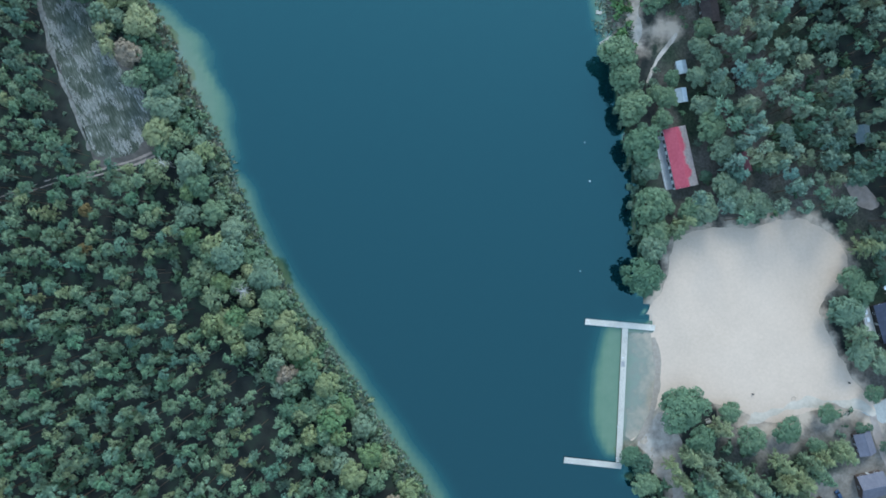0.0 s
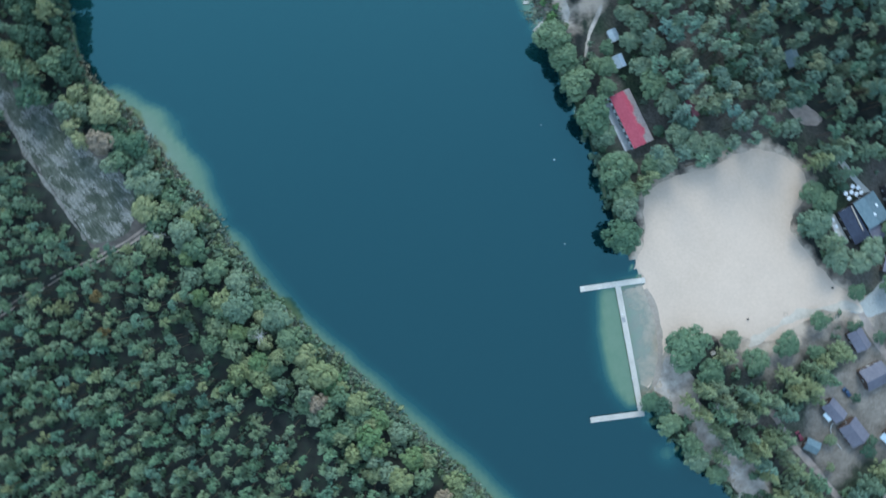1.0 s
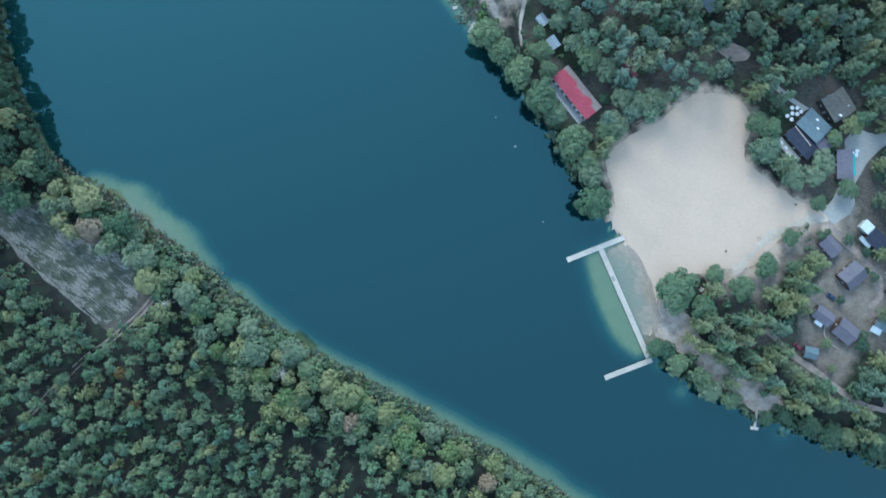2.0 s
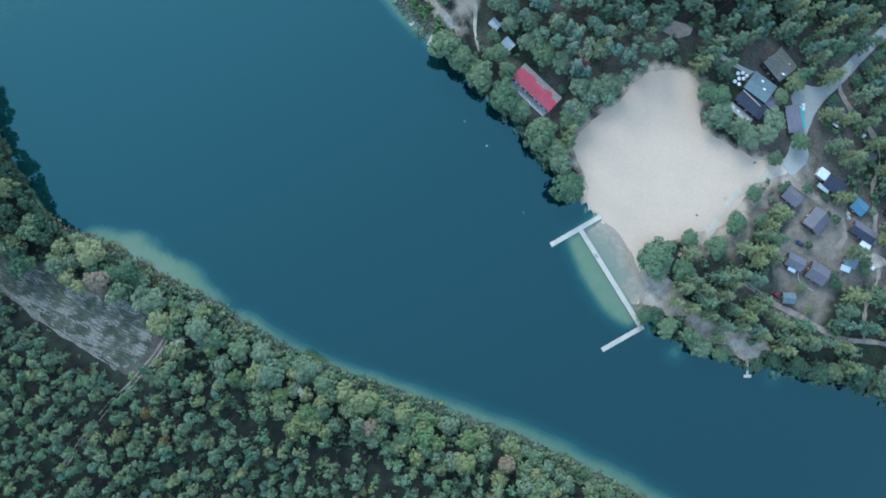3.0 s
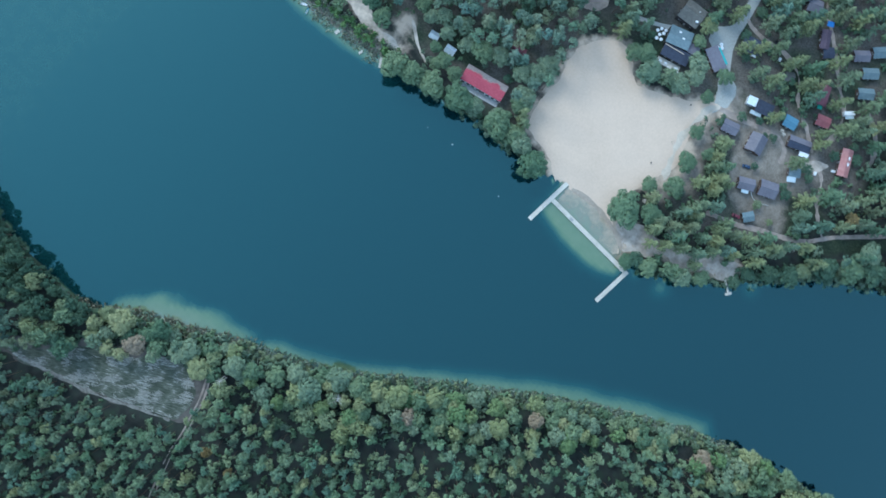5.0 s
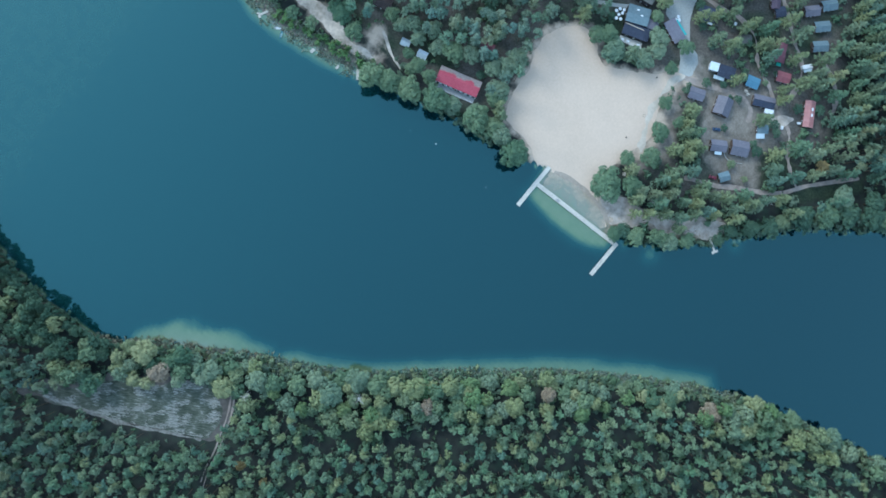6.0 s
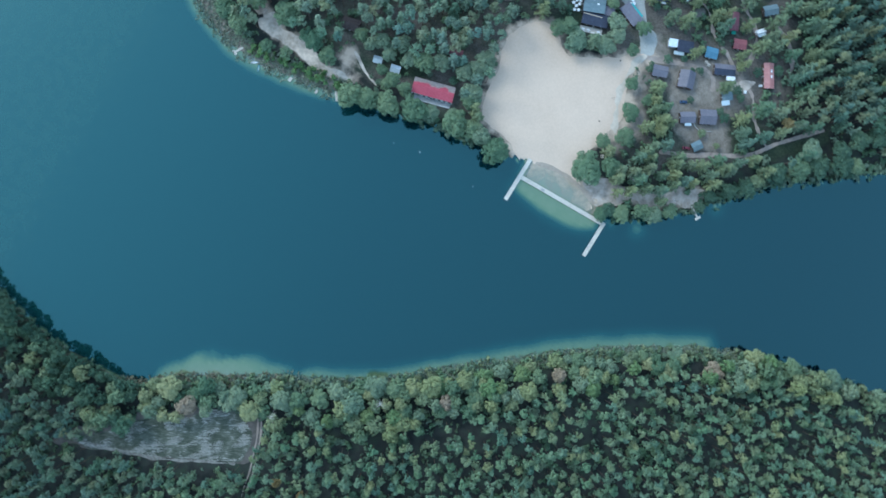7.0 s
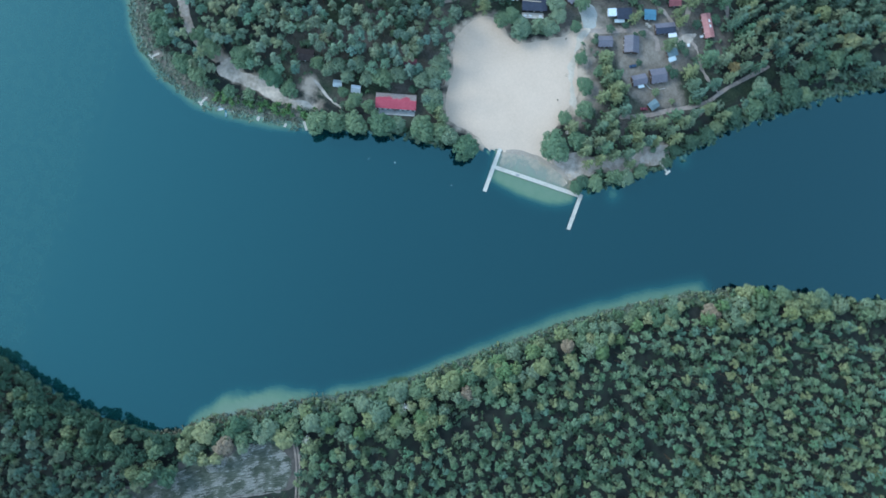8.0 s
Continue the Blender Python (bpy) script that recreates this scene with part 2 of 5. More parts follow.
E_LINE, W_LINE = smooth_line(EAST, 4), smooth_line(WEST, 4)
LAKE = np.vstack([E_LINE, [(250, -420)], W_LINE[::-1], [(250, 420)]])
SHAPES = {k: smooth_line(v, 2.5, True) for k, v in (("beach", BEACH), ("grey", GREY_SAND), ("clearing", CLEARING), ("clearing_soil", CLEARING_SOIL), ("bank", DIRT_BANK), ("north_bank", NORTH_BANK), ("yard", YARD), ("plaza", PLAZA), ("glade", GLADE))}
WAYS = {
    "asphalt": (smooth_line([(300, -24), (262, -29), (235, -33.4), (224, -35.6), (210, -38.6), (199, -40.6), (191, -42.5), (186, -46), (178, -51.5), (174, -58), (167, -61.5)], 3), 2.6),
    "path_south": (smooth_line([(119, -93.5), (121, -99), (125.2, -109.5), (131.2, -119.8), (137.3, -132.5), (143.7, -141.5), (152, -148.4), (159, -155), (165.5, -162), (175, -172)], 3), 1.2),
    "path_north": (smooth_line([(86.6, 84), (84.6, 81), (79.6, 74), (75.9, 65.5)], 2), 0.62),
    "road_north": (smooth_line([(130, 178), (118, 171), (106, 166), (97, 161), (90, 154), (85, 146), (82, 138)], 3), 2.6),
    "clearing_path": (smooth_line([(-112, 36), (-121.4, 31.4), (-132.6, 28.0), (-141.6, 25.6), (-154.6, 23.2), (-184.6, 12.2)], 3), 0.34),
    "clearing_path_b": (smooth_line([(-112, 38), (-122, 33.2), (-133, 29.8), (-142, 27.4), (-155, 25), (-185, 14)], 3), 0.34),
    "bank_streak": (smooth_line(BANK_STREAK, 2), 3.0),
    "ramp": (smooth_line([(168, 2), (170.6, -3.6), (173.7, -9.6), (177, -15)], 2), 1.1),
    "clearing_edge": (smooth_line([(-166, 112), (-162, 95), (-155.5, 72), (-147.5, 53), (-141, 37)], 2), 0.8),
    "lane_a": (smooth_line([(163, -61), (166, -72), (171, -86), (173, -95), (170.5, -101.2), (165.5, -103.2)], 2), 1.3),
    "lane_b": (smooth_line([(207.5, -42), (205.8, -50), (207, -58), (208.5, -66), (205, -80), (193, -91), (188, -101), (180, -112)], 2), 1.0),
    "lane_c": (smooth_line([(216, -120), (212, -129), (207, -135), (200, -139), (192, -141)], 2), 1.1),
    "lane_d": (smooth_line([(178, -114), (174, -125), (159, -135), (150, -147)], 2), 0.9),
    "lane_e": (smooth_line([(244, -66), (226, -88), (216, -100), (206, -112), (190, -116)], 2), 1.1),
}


def lake_depth(p):
    """Depth of the water: shelving sand off the west bank, the north point and the bathing place, steep elsewhere."""
    dw, de = line_distance(p, W_LINE), line_distance(p, E_LINE)
    y = p[:, 1]
    wob = wavy(p, 9.0, 0.8)
    wisp = wavy(p, 5.5, 1.5, 5.0) + wavy(p, 2.4, 0.5, 2.0)
    lobe = np.exp(-np.abs((y - 72) / np.where(y > 72, 19, 26)) ** 3.0)
    notch = np.exp(-((y - 33 + 0.4 * dw) / 3.2) ** 2) + 0.8 * np.exp(-((y - 97 - 0.3 * dw) / 3.0) ** 2)
    shelf = 3.2 + 6.0 * lobe + 1.6 * step01((-40 - y) / 60)
    steep = np.maximum(step01((y - 95) / 9), step01((-165 - y) / 20))
    fw = (0.16 - 0.08 * lobe + 1.0 * steep) * dw + 1.2 - 0.62 * lobe + 6.0 * steep + 1.8 * notch + 5.0 * step01((dw + wob + (0.5 + 0.8 * lobe) * wisp - shelf * (1 - steep)) / 10.5)
    north = step01((y - 78) / 10)
    fe = (1.2 - 0.9 * north) * de + 6.2 * (1 - north) + 0.9 * north + 5 * step01((de + 1.6 * wob + 0.5 * wisp - 3.0 * north) / (8 + 3 * north))
    for x, v, r in ((70, 47, 5.0), (73, 27, 4.5), (59, 82, 5.5), (74, -101, 6.0), (70, -86, 4.0), (106, -136, 5.0)):
        fe = np.minimum(fe, 1.6 + 0.9 * np.hypot(p[:, 0] - x, p[:, 1] - v) * (5.0 / r) + 0.3 * wisp)
    edge_x = 57.4 + np.where(y > -60, 1.8, 6.0) * ((y + 60) / 20) ** 2
    bath = np.maximum.reduce([edge_x - p[:, 0], y + 29.0 + 0.07 * (p[:, 0] - 68), -78.5 - y, p[:, 0] - 90])
    fb = np.where(p[:, 0] > 67.8, 0.12 + 0.04 * de, 1.25) + 5 * step01((bath + 0.5 * wob + 2.2) / 8)
    fb = np.where(bath > 6.0, 99, fb)
    deep = 6.6 - 2.6 * np.clip(y / 200, -1, 1)
    return np.minimum(np.minimum(np.minimum(fw, fe), fb), deep)


def ground_height(p):
    d = -signed(p, LAKE)
    land = 0.02 + 0.10 * step01(d / 3) + 1.4 * step01(d / 14) + 0.12 * wavy(p, 6.0, 1.0) * step01(d / 6)
    out = land
    wet = d < 0
    if wet.any():
        out = land.copy()
        out[wet] = np.minimum(0.1, -lake_depth(p[wet]) + 0.1)
    return out


def height(x, y):
    return float(ground_height(np.array([[x, y]], float))[0])


# ---- building helpers ----
def mesh_of(name, verts, faces, mats, smooth=False):
    me = bpy.data.meshes.new(name)
    verts, faces = np.asarray(verts, np.float32), np.asarray(faces, np.int32)
    k = faces.shape[1]
    me.vertices.add(len(verts))
    me.vertices.foreach_set("co", verts.ravel())
    me.loops.add(faces.size)
    me.loops.foreach_set("vertex_index", faces.ravel())
    me.polygons.add(len(faces))
    me.polygons.foreach_set("loop_start", np.arange(0, faces.size, k, dtype=np.int32))
    for m in mats:
        me.materials.append(m)
    me.update(calc_edges=True)
    me.shade_smooth() if smooth else me.shade_flat()
    return me


def float_attribute(me, name, values, domain="POINT"):
    me.attributes.new(name, "FLOAT", domain).data.foreach_set("value", np.asarray(values, np.float32))


def part(name, bm, material, parent, label="", smooth=False):
    me = bpy.data.meshes.new(name)
    bm.to_mesh(me)
    bm.free()
    me.materials.append(material)
    me.shade_smooth() if smooth else me.shade_flat()
    ob = new(name, me)
    ob.parent = parent
    return tagged(ob, label)


def thing(name, x, y, z, turn, label, category, group=""):
    ob = new(name)
    ob.matrix_basis = pose(x, y, z, 0, 0, turn)
    return tagged(ob, label, category, group)


def box(bm, x0, y0, z0, x1, y1, z1, m=None, bevel=0.0):
    r = bmesh.ops.create_cube(bm, size=1.0)["verts"]
    t = Matrix.Translation(((x0 + x1) / 2, (y0 + y1) / 2, (z0 + z1) / 2)) @ Matrix.Diagonal((x1 - x0, y1 - y0, z1 - z0, 1))
    bmesh.ops.transform(bm, matrix=(m @ t) if m else t, verts=r)
    if bevel:
        bmesh.ops.bevel(bm, geom=list({e for v in r for e in v.link_edges}), offset=bevel, segments=1, affect="EDGES")
    return bm


def tube(bm, a, b, r0, r1, sides=8):
    a, b = Vector(a), Vector(b)
    d = b - a
    m = Matrix.Translation((a + b) / 2) @ d.to_track_quat("Z", "Y").to_matrix().to_4x4()
    bmesh.ops.create_cone(bm, cap_ends=True, segments=sides, radius1=r0, radius2=r1, depth=d.length, matrix=m)
    return bm


# ---- ground, water and the sheets on the ground ----
def spread(lo, hi, step, far):
    a = list(np.arange(lo, hi + step / 2, step))
    s = step
    while a[-1] < far:
        s *= 1.5
        a.append(a[-1] + s)
    s = step
    while a[0] > -far:
        s *= 1.5
        a.insert(0, a[0] - s)
    return np.array(a)


def grid(xs, ys):
    gx, gy = np.meshgrid(xs, ys)
    p = np.stack([gx.ravel(), gy.ravel()], 1)
    i = np.arange(len(p)).reshape(len(ys), len(xs))
    f = np.stack([i[:-1, :-1], i[:-1, 1:], i[1:, 1:], i[1:, :-1]], -1).reshape(-1, 4)
    return p, f


def ground_material():
    m, n, l, b = shader("ground_soil", 0.95, 0.1)
    fine, mid, wide = noise_node(n, l, 1.1, 5), noise_node(n, l, 0.18, 4), noise_node(n, l, 0.03, 3)
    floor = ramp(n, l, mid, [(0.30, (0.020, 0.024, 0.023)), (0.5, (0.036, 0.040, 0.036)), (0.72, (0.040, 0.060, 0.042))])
    grass = ramp(n, l, fine, [(0.3, (0.020, 0.032, 0.022)), (0.7, (0.055, 0.072, 0.045))])
    sand = ramp(n, l, mid, [(0.3, (0.22, 0.178, 0.142)), (0.6, (0.52, 0.418, 0.328))])
    soil = ramp(n, l, fine, [(0.3, (0.070, 0.064, 0.056)), (0.7, (0.155, 0.140, 0.122))])
    wob = sums(n, l, "MULTIPLY", sums(n, l, "SUBTRACT", mid, 0.5), 9.0)

    def edge(name, soft):
        return sums(n, l, "DIVIDE", sums(n, l, "ADD", attr(n, name), wob), soft, True)
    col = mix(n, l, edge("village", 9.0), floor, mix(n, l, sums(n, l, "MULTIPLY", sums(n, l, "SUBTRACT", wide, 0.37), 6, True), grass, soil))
    yard = ramp(n, l, sums(n, l, "ADD", sums(n, l, "MULTIPLY", mid, 0.6), sums(n, l, "MULTIPLY", fine, 0.4)), [(0.32, (0.120, 0.105, 0.088)), (0.68, (0.290, 0.256, 0.218))])
    col = mix(n, l, edge("trodden", 5.0), col, yard)
    col = mix(n, l, edge("shore", 3.0), col, grass)
    col = mix(n, l, edge("sandy", 4.0), col, sand)
    bed = mix(n, l, attr(n, "pale_bed"), (0.04, 0.044, 0.034), ramp(n, l, mid, [(0.3, (0.20, 0.20, 0.14)), (0.7, (0.28, 0.28, 0.20))]))
    col = mix(n, l, attr(n, "wet"), col, bed)
    l.new(col, b.inputs["Base Color"])
    bump(n, l, b, fine, 0.7, 0.12)
    return m


def water_material():
    m, n, l, b = shader("lake_water", 0.03, 0.5)
    b.inputs["IOR"].default_value = 1.935
    b.inputs["Specular Tint"].default_value = (0.42, 0.94, 0.995, 1)
    depth = attr(n, "depth")
    d = sums(n, l, "ADD", depth, sums(n, l, "MULTIPLY", sums(n, l, "SUBTRACT", noise_node(n, l, 0.2, 7, rough=0.65), 0.5), 0.9))
    col = ramp(n, l, sums(n, l, "DIVIDE", d, 10.0), [(0.0, (0.36, 0.325, 0.255)), (0.055, (0.235, 0.258, 0.195)), (0.09, (0.165, 0.195, 0.110)), (0.15, (0.122, 0.165, 0.084)), (0.27, (0.040, 0.084, 0.058)), (0.42, (0.0070, 0.0340, 0.0350)), (0.62, (0.0028, 0.0160, 0.0200)), (0.90, (0.0006, 0.0045, 0.0095))])
    l.new(col, b.inputs["Base Color"])
    l.new(sums(n, l, "ADD", sums(n, l, "MULTIPLY", d, 0.9), 0.24, True), b.inputs["Alpha"])
    bump(n, l, b, noise_node(n, l, 0.8, 3), 0.05, 0.05)
    return m


gp, gf = grid(spread(-270, 310, 2.6, 3200), spread(-340, 300, 2.6, 3200))
gz = ground_height(gp)
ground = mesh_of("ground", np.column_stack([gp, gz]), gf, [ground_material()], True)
shore_d = -signed(gp, LAKE)
sandy = np.maximum.reduce([np.where((gp[:, 1] < -56) & (gp[:, 0] > 108), signed(gp, SHAPES["beach"]) + 7.0, -30)] + [signed(gp, SHAPES[k]) + e for k, e in (("beach", 3.4), ("grey", 0.6), ("bank", 0.5), ("north_bank", 0.5))] + [4.2 - line_distance(gp, WAYS["bank_streak"][0])])
float_attribute(ground, "sandy", np.clip(sandy, -30, 30))
float_attribute(ground, "trodden", np.clip(np.maximum.reduce([signed(gp, SHAPES["yard"]) + 1.5, np.where((gp[:, 1] < -54) & (gp[:, 0] > 104), signed(gp, SHAPES["beach"]) + 15, -30), np.where((gp[:, 1] > 80) & (gp[:, 0] > 30), 9.0 - shore_d, -30)]), -30, 30))
float_attribute(ground, "wet", step01((0.06 - gz) / 0.2))
float_attribute(ground, "pale_bed", ((gp[:, 0] > 55) & (np.abs(gp[:, 1] + 52) < 28)) | ((gp[:, 0] < 30) & (np.abs(gp[:, 1] + 37) < 126)) | ((gp[:, 0] > 30) & (gp[:, 1] > 80)))
float_attribute(ground, "shore", np.clip(np.maximum(np.where((gp[:, 1] > 80) & (gp[:, 0] > 30), 1.0, 7.0) - shore_d, 5.5 - line_distance(gp, WAYS["path_south"][0][14:] - (4.0, 3.0))), -30, 30) * (gp[:, 0] > -200))
HALL_WOODS = smooth_line([(74, 100), (100, 112), (140, 90), (160, 40), (150, 14), (110, 8), (84, 8), (74, 40), (74, 70)], 5, True)
VILLAGE = smooth_line([(150, 20), (200, 0), (262, -20), (275, -90), (240, -125), (205, -140), (165, -150), (118, -122), (100, -95), (108, -65), (150, -55)], 5, True)
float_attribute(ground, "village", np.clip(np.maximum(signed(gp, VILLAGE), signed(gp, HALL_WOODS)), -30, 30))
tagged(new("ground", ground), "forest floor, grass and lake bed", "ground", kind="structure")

wp, wf = grid(np.arange(-190, 300, 2.2), np.arange(-419, 419, 2.2))
wz = ground_height(wp)
keep = (wz[wf] < 0.12).any(1)
used = np.unique(wf[keep])
back = np.zeros(len(wp), int)
back[used] = np.arange(len(used))
water = mesh_of("water", np.column_stack([wp[used], np.zeros(len(used))]), back[wf[keep]], [water_material()], True)
float_attribute(water, "depth", np.clip(np.where(wz[used] < 0.06, 0.1 - wz[used], lake_depth(wp[used])), 0, 12))
tagged(new("water", water), "still blue-green lake water", "water", kind="structure")


def sheet(name, dist, lo, hi, step, material, lift, label, category, ragged=0.8):
    """A thin layer that lies on the ground where dist is positive, with an uneven edge."""
    p, f = grid(np.arange(lo[0], hi[0], step), np.arange(lo[1], hi[1], step))
    def dd(q):
        return dist(q) + wavy(q, 4.5, ragged, 3.0) + wavy(q, 1.7, min(0.25, ragged * 0.4), 1.0)
    d = dd(p)
    f = f[(d[f] > 0).any(1)]
    e = 0.3
    g = np.stack([dd(p + (e, 0)) - dd(p - (e, 0)), dd(p + (0, e)) - dd(p - (0, e))], 1) / (2 * e)
    g /= np.maximum((g * g).sum(1, keepdims=True), 0.2)
    move = np.where((d < 0)[:, None], -d[:, None] * g, 0)
    q = p + np.clip(move, -1.0 * step, 1.0 * step)
    u = np.unique(f)
    b = np.zeros(len(p), int)
    b[u] = np.arange(len(u))
    me = mesh_of(name, np.column_stack([q[u], ground_height(q[u]) + lift]), b[f], [material], True)
    return tagged(new(name, me), label, category, kind="structure")


def area_sheet(name, key, material, lift, label, category, step=1.5, ragged=0.8, inset=0.0):
    s = SHAPES[key]
    return sheet(name, lambda p: signed(p, s) - inset, s.min(0) - 4, s.max(0) + 4, step, material, lift, label, category, ragged)


def way_sheet(name, key, material, lift, label, ragged=0.35):
    line, half = WAYS[key]
    return sheet(name, lambda p: half - line_distance(p, line), line.min(0) - 5, line.max(0) + 5, 0.9, material, lift, label, "path", ragged)


def clearing_material():
    m, n, l, b = shader("felled_clearing", 0.95, 0.1)
    tc = n.new("ShaderNodeTexCoord")
    mp = n.new("ShaderNodeMapping")
    mp.vector_type = "TEXTURE"
    mp.inputs["Rotation"].default_value = (0, 0, radians(-63))
    mp.inputs["Scale"].default_value = (2.6, 0.42, 1)
    l.new(tc.outputs["Object"], mp.inputs["Vector"])
    rows = n.new("ShaderNodeTexNoise")
    rows.inputs["Scale"].default_value, rows.inputs["Detail"].default_value = 1.0, 5
    l.new(mp.outputs["Vector"], rows.inputs["Vector"])
    patch = noise_node(n, l, 0.11, 9, rough=0.68)
    s = sums(n, l, "ADD", sums(n, l, "MULTIPLY", rows.outputs["Fac"], 0.5), sums(n, l, "MULTIPLY", patch, 0.68))
    col = ramp(n, l, s, [(0.44, (0.040, 0.050, 0.040)), (0.56, (0.082, 0.096, 0.074)), (0.65, (0.130, 0.140, 0.118)), (0.75, (0.42, 0.42, 0.39))])
    l.new(col, b.inputs["Base Color"])
    bump(n, l, b, rows.outputs["Fac"], 0.8, 0.3)
    return m


area_sheet("beach", "beach", M_SAND, 0.08, "pale raked sand of a bathing beach", "beach", 1.2, 0.7, 0.9)
area_sheet("grey_sand", "grey", M_GREYSAND, 0.02, "trodden grey sand under trees by the water", "ground", 1.2, 2.6, 1.0)
area_sheet("clearing_soil", "clearing_soil", surface("bare_grey_soil", (0.070, 0.066, 0.060), (0.155, 0.142, 0.130), 0.5, 0.12, 0.95, 0.1, relief=0.04), 0.02, "bare grey soil round the clearing", "ground", 1.5, 1.6)
area_sheet("clearing", "clearing", clearing_material(), 0.06, "felled clearing with rows of bleached brush", "clearing", 1.5, 1.2)
area_sheet("glade", "glade", M_TRACK, 0.04, "bare grey earth in the woods behind the beach", "ground", 1.2, 1.4)
area_sheet("plaza", "plaza", M_ASPHALT, 0.035, "pale asphalt forecourt beside the beach", "pavement", 1.2, 0.4)
way_sheet("road", "asphalt", M_ASPHALT, 0.045, "pale grey asphalt road into the village", 0.15)
way_sheet("path_south", "path_south", M_TRACK, 0.04, "sandy footpath through the trees")
way_sheet("path_north", "path_north", M_BANKSAND, 0.05, "short sandy track down to the shore trees", 0.35)
area_sheet("sandy_track", "north_bank", M_BANKSAND, 0.055, "wide pale sandy track along the point", "path", 1.0, 1.5, 1.0)
way_sheet("ramp", "ramp", M_ASPHALT, 0.06, "grey paved ramp down to the restaurant", 0.1)
way_sheet("road_north", "road_north", M_GREYSAND, 0.05, "sandy road along the wooded point")
way_sheet("clearing_edge", "clearing_edge", surface("brush_rim", (0.09, 0.09, 0.075), (0.33, 0.32, 0.30), 0.7, 0.2, 0.95), 0.09, "pale rim of brush along the clearing", 0.6)
way_sheet("clearing_path", "clearing_path", M_TRACK, 0.06, "wheel rut of a track past the clearing", 0.3)
way_sheet("clearing_path", "clearing_path_b", M_TRACK, 0.06, "second wheel rut of a track past the clearing", 0.3)
for k, lab in (("lane_a", "curved dirt lane beside the cabins"), ("lane_b", "dirt lane past the blue cabin"), ("lane_c", "curved dirt lane into the pines"), ("lane_d", "trodden path between cabins"), ("lane_e", "dirt lane in the village")):
    way_sheet("lane", k, M_TRACK, 0.045, lab, 0.8)


gravel_line = smooth_line([(116, -65), (121, -62.6), (128, -60.2), (134, -58), (141, -56.6), (148, -56.2), (157, -57.6), (163, -60.5)], 2)
sheet("gravel_strip", lambda p: 1.2 - line_distance(p, gravel_line), (112, -72), (168, -50), 1.0, surface("pale_gravel", (0.44, 0.375, 0.30), (0.62, 0.54, 0.45), 0.6, 0.2, 0.95, 0.1, relief=0.04), 0.13, "pale grey gravel strewn along the beach edge", "gravel", 1.6)


bare_line = smooth_line([(172.5, -113.5), (175.5, -118.5), (179.5, -123)], 2)
sheet("bare_patch", lambda p: 2.4 - line_distance(p, bare_line), (164, -132), (190, -104), 0.9, M_GREYSAND, 0.06, "pale bare sandy patch between cabins", "ground", 1.8)

shore_line = E_LINE[(E_LINE[:, 1] < -31) & (E_LINE[:, 1] > -73)]
sheet("wet_sand", lambda p: 1.1 - line_distance(p, shore_line + (-1.0, 0.0)), (68, -78), (90, -26), 0.6, surface("wet_sand", (0.27, 0.222, 0.18), (0.40, 0.335, 0.272), 0.8, 0.2, 0.6, 0.3), 0.11, "strip of wet brown sand at the water's edge", "beach", 0.45)


# ---- trees ----
rng = np.random.default_rng(7)
def clump(r, centre, radius, sprays, size, flat=0.8, stretch=2.0, radial=0.0):
    """A tuft of a crown: sprays of leaves thrown out round a point."""
    n = r.normal(size=(sprays, 3))
    n[:, 2] = np.abs(n[:, 2]) * 1.1 - 0.35
    n /= np.linalg.norm(n, axis=1, keepdims=True)
    at = n * radius * np.abs(r.normal(0.72, 0.34, (sprays, 1))) * (1, 1, flat)
    up = n + (0, 0, 0.35 + 0.5 * radial) + r.normal(scale=0.5, size=n.shape)
    up /= np.linalg.norm(up, axis=1, keepdims=True)
    out = (at + centre) * (1, 1, 0)
    out /= np.linalg.norm(out, axis=1, keepdims=True) + 1e-6
    a = np.cross(up, np.cross(out * radial + r.normal(size=n.shape) * (1 - radial), up))
    a /= np.linalg.norm(a, axis=1, keepdims=True)
    b = np.cross(up, a)
    s = size * r.uniform(0.65, 1.35, (sprays, 1))
    blade = np.stack([at - a * s * stretch * 0.55 - b * s * 0.3, at + a * s * stretch * 0.1 + b * s * 0.75, at + a * s * stretch * 0.6 - b * s * 0.35], 1).reshape(-1, 3)
    return blade + centre, np.arange(sprays * 3).reshape(-1, 3)


def gather(pieces):
    vs, fs, k = [], [], 0
    for v, f in pieces:
        vs.append(v)
        fs.append(f + k)
        k += len(v)
    return np.vstack(vs), np.vstack(fs)


def lobe(r, centre, radius, count, size, flat=0.8, stretch=1.9, low=-0.3, loose=0.13):
    """A rounded cushion of a crown, closed with small sprays that lie along its surface."""
    n = r.normal(size=(count, 3))
    n /= np.linalg.norm(n, axis=1, keepdims=True)
    n[:, 2] = np.where(n[:, 2] < low, -n[:, 2], n[:, 2])
    at = n * radius * np.clip(r.normal(0.92, loose, (count, 1)), 0.4, 1.45) * (1, 1, flat)
    up = n + (0, 0, 0.12) + r.normal(scale=2.0 * loose, size=n.shape)
    up /= np.linalg.norm(up, axis=1, keepdims=True)
    a = np.cross(up, r.normal(size=n.shape))
    a /= np.linalg.norm(a, axis=1, keepdims=True)
    b = np.cross(up, a)
    s = size * r.uniform(0.65, 1.35, (count, 1))
    blade = np.stack([at - a * s * stretch * 0.55 - b * s * 0.4, at + a * s * stretch * 0.1 + b * s * 0.75, at + a * s * stretch * 0.6 - b * s * 0.35], 1).reshape(-1, 3)
    return blade + centre, np.arange(count * 3).reshape(-1, 3)


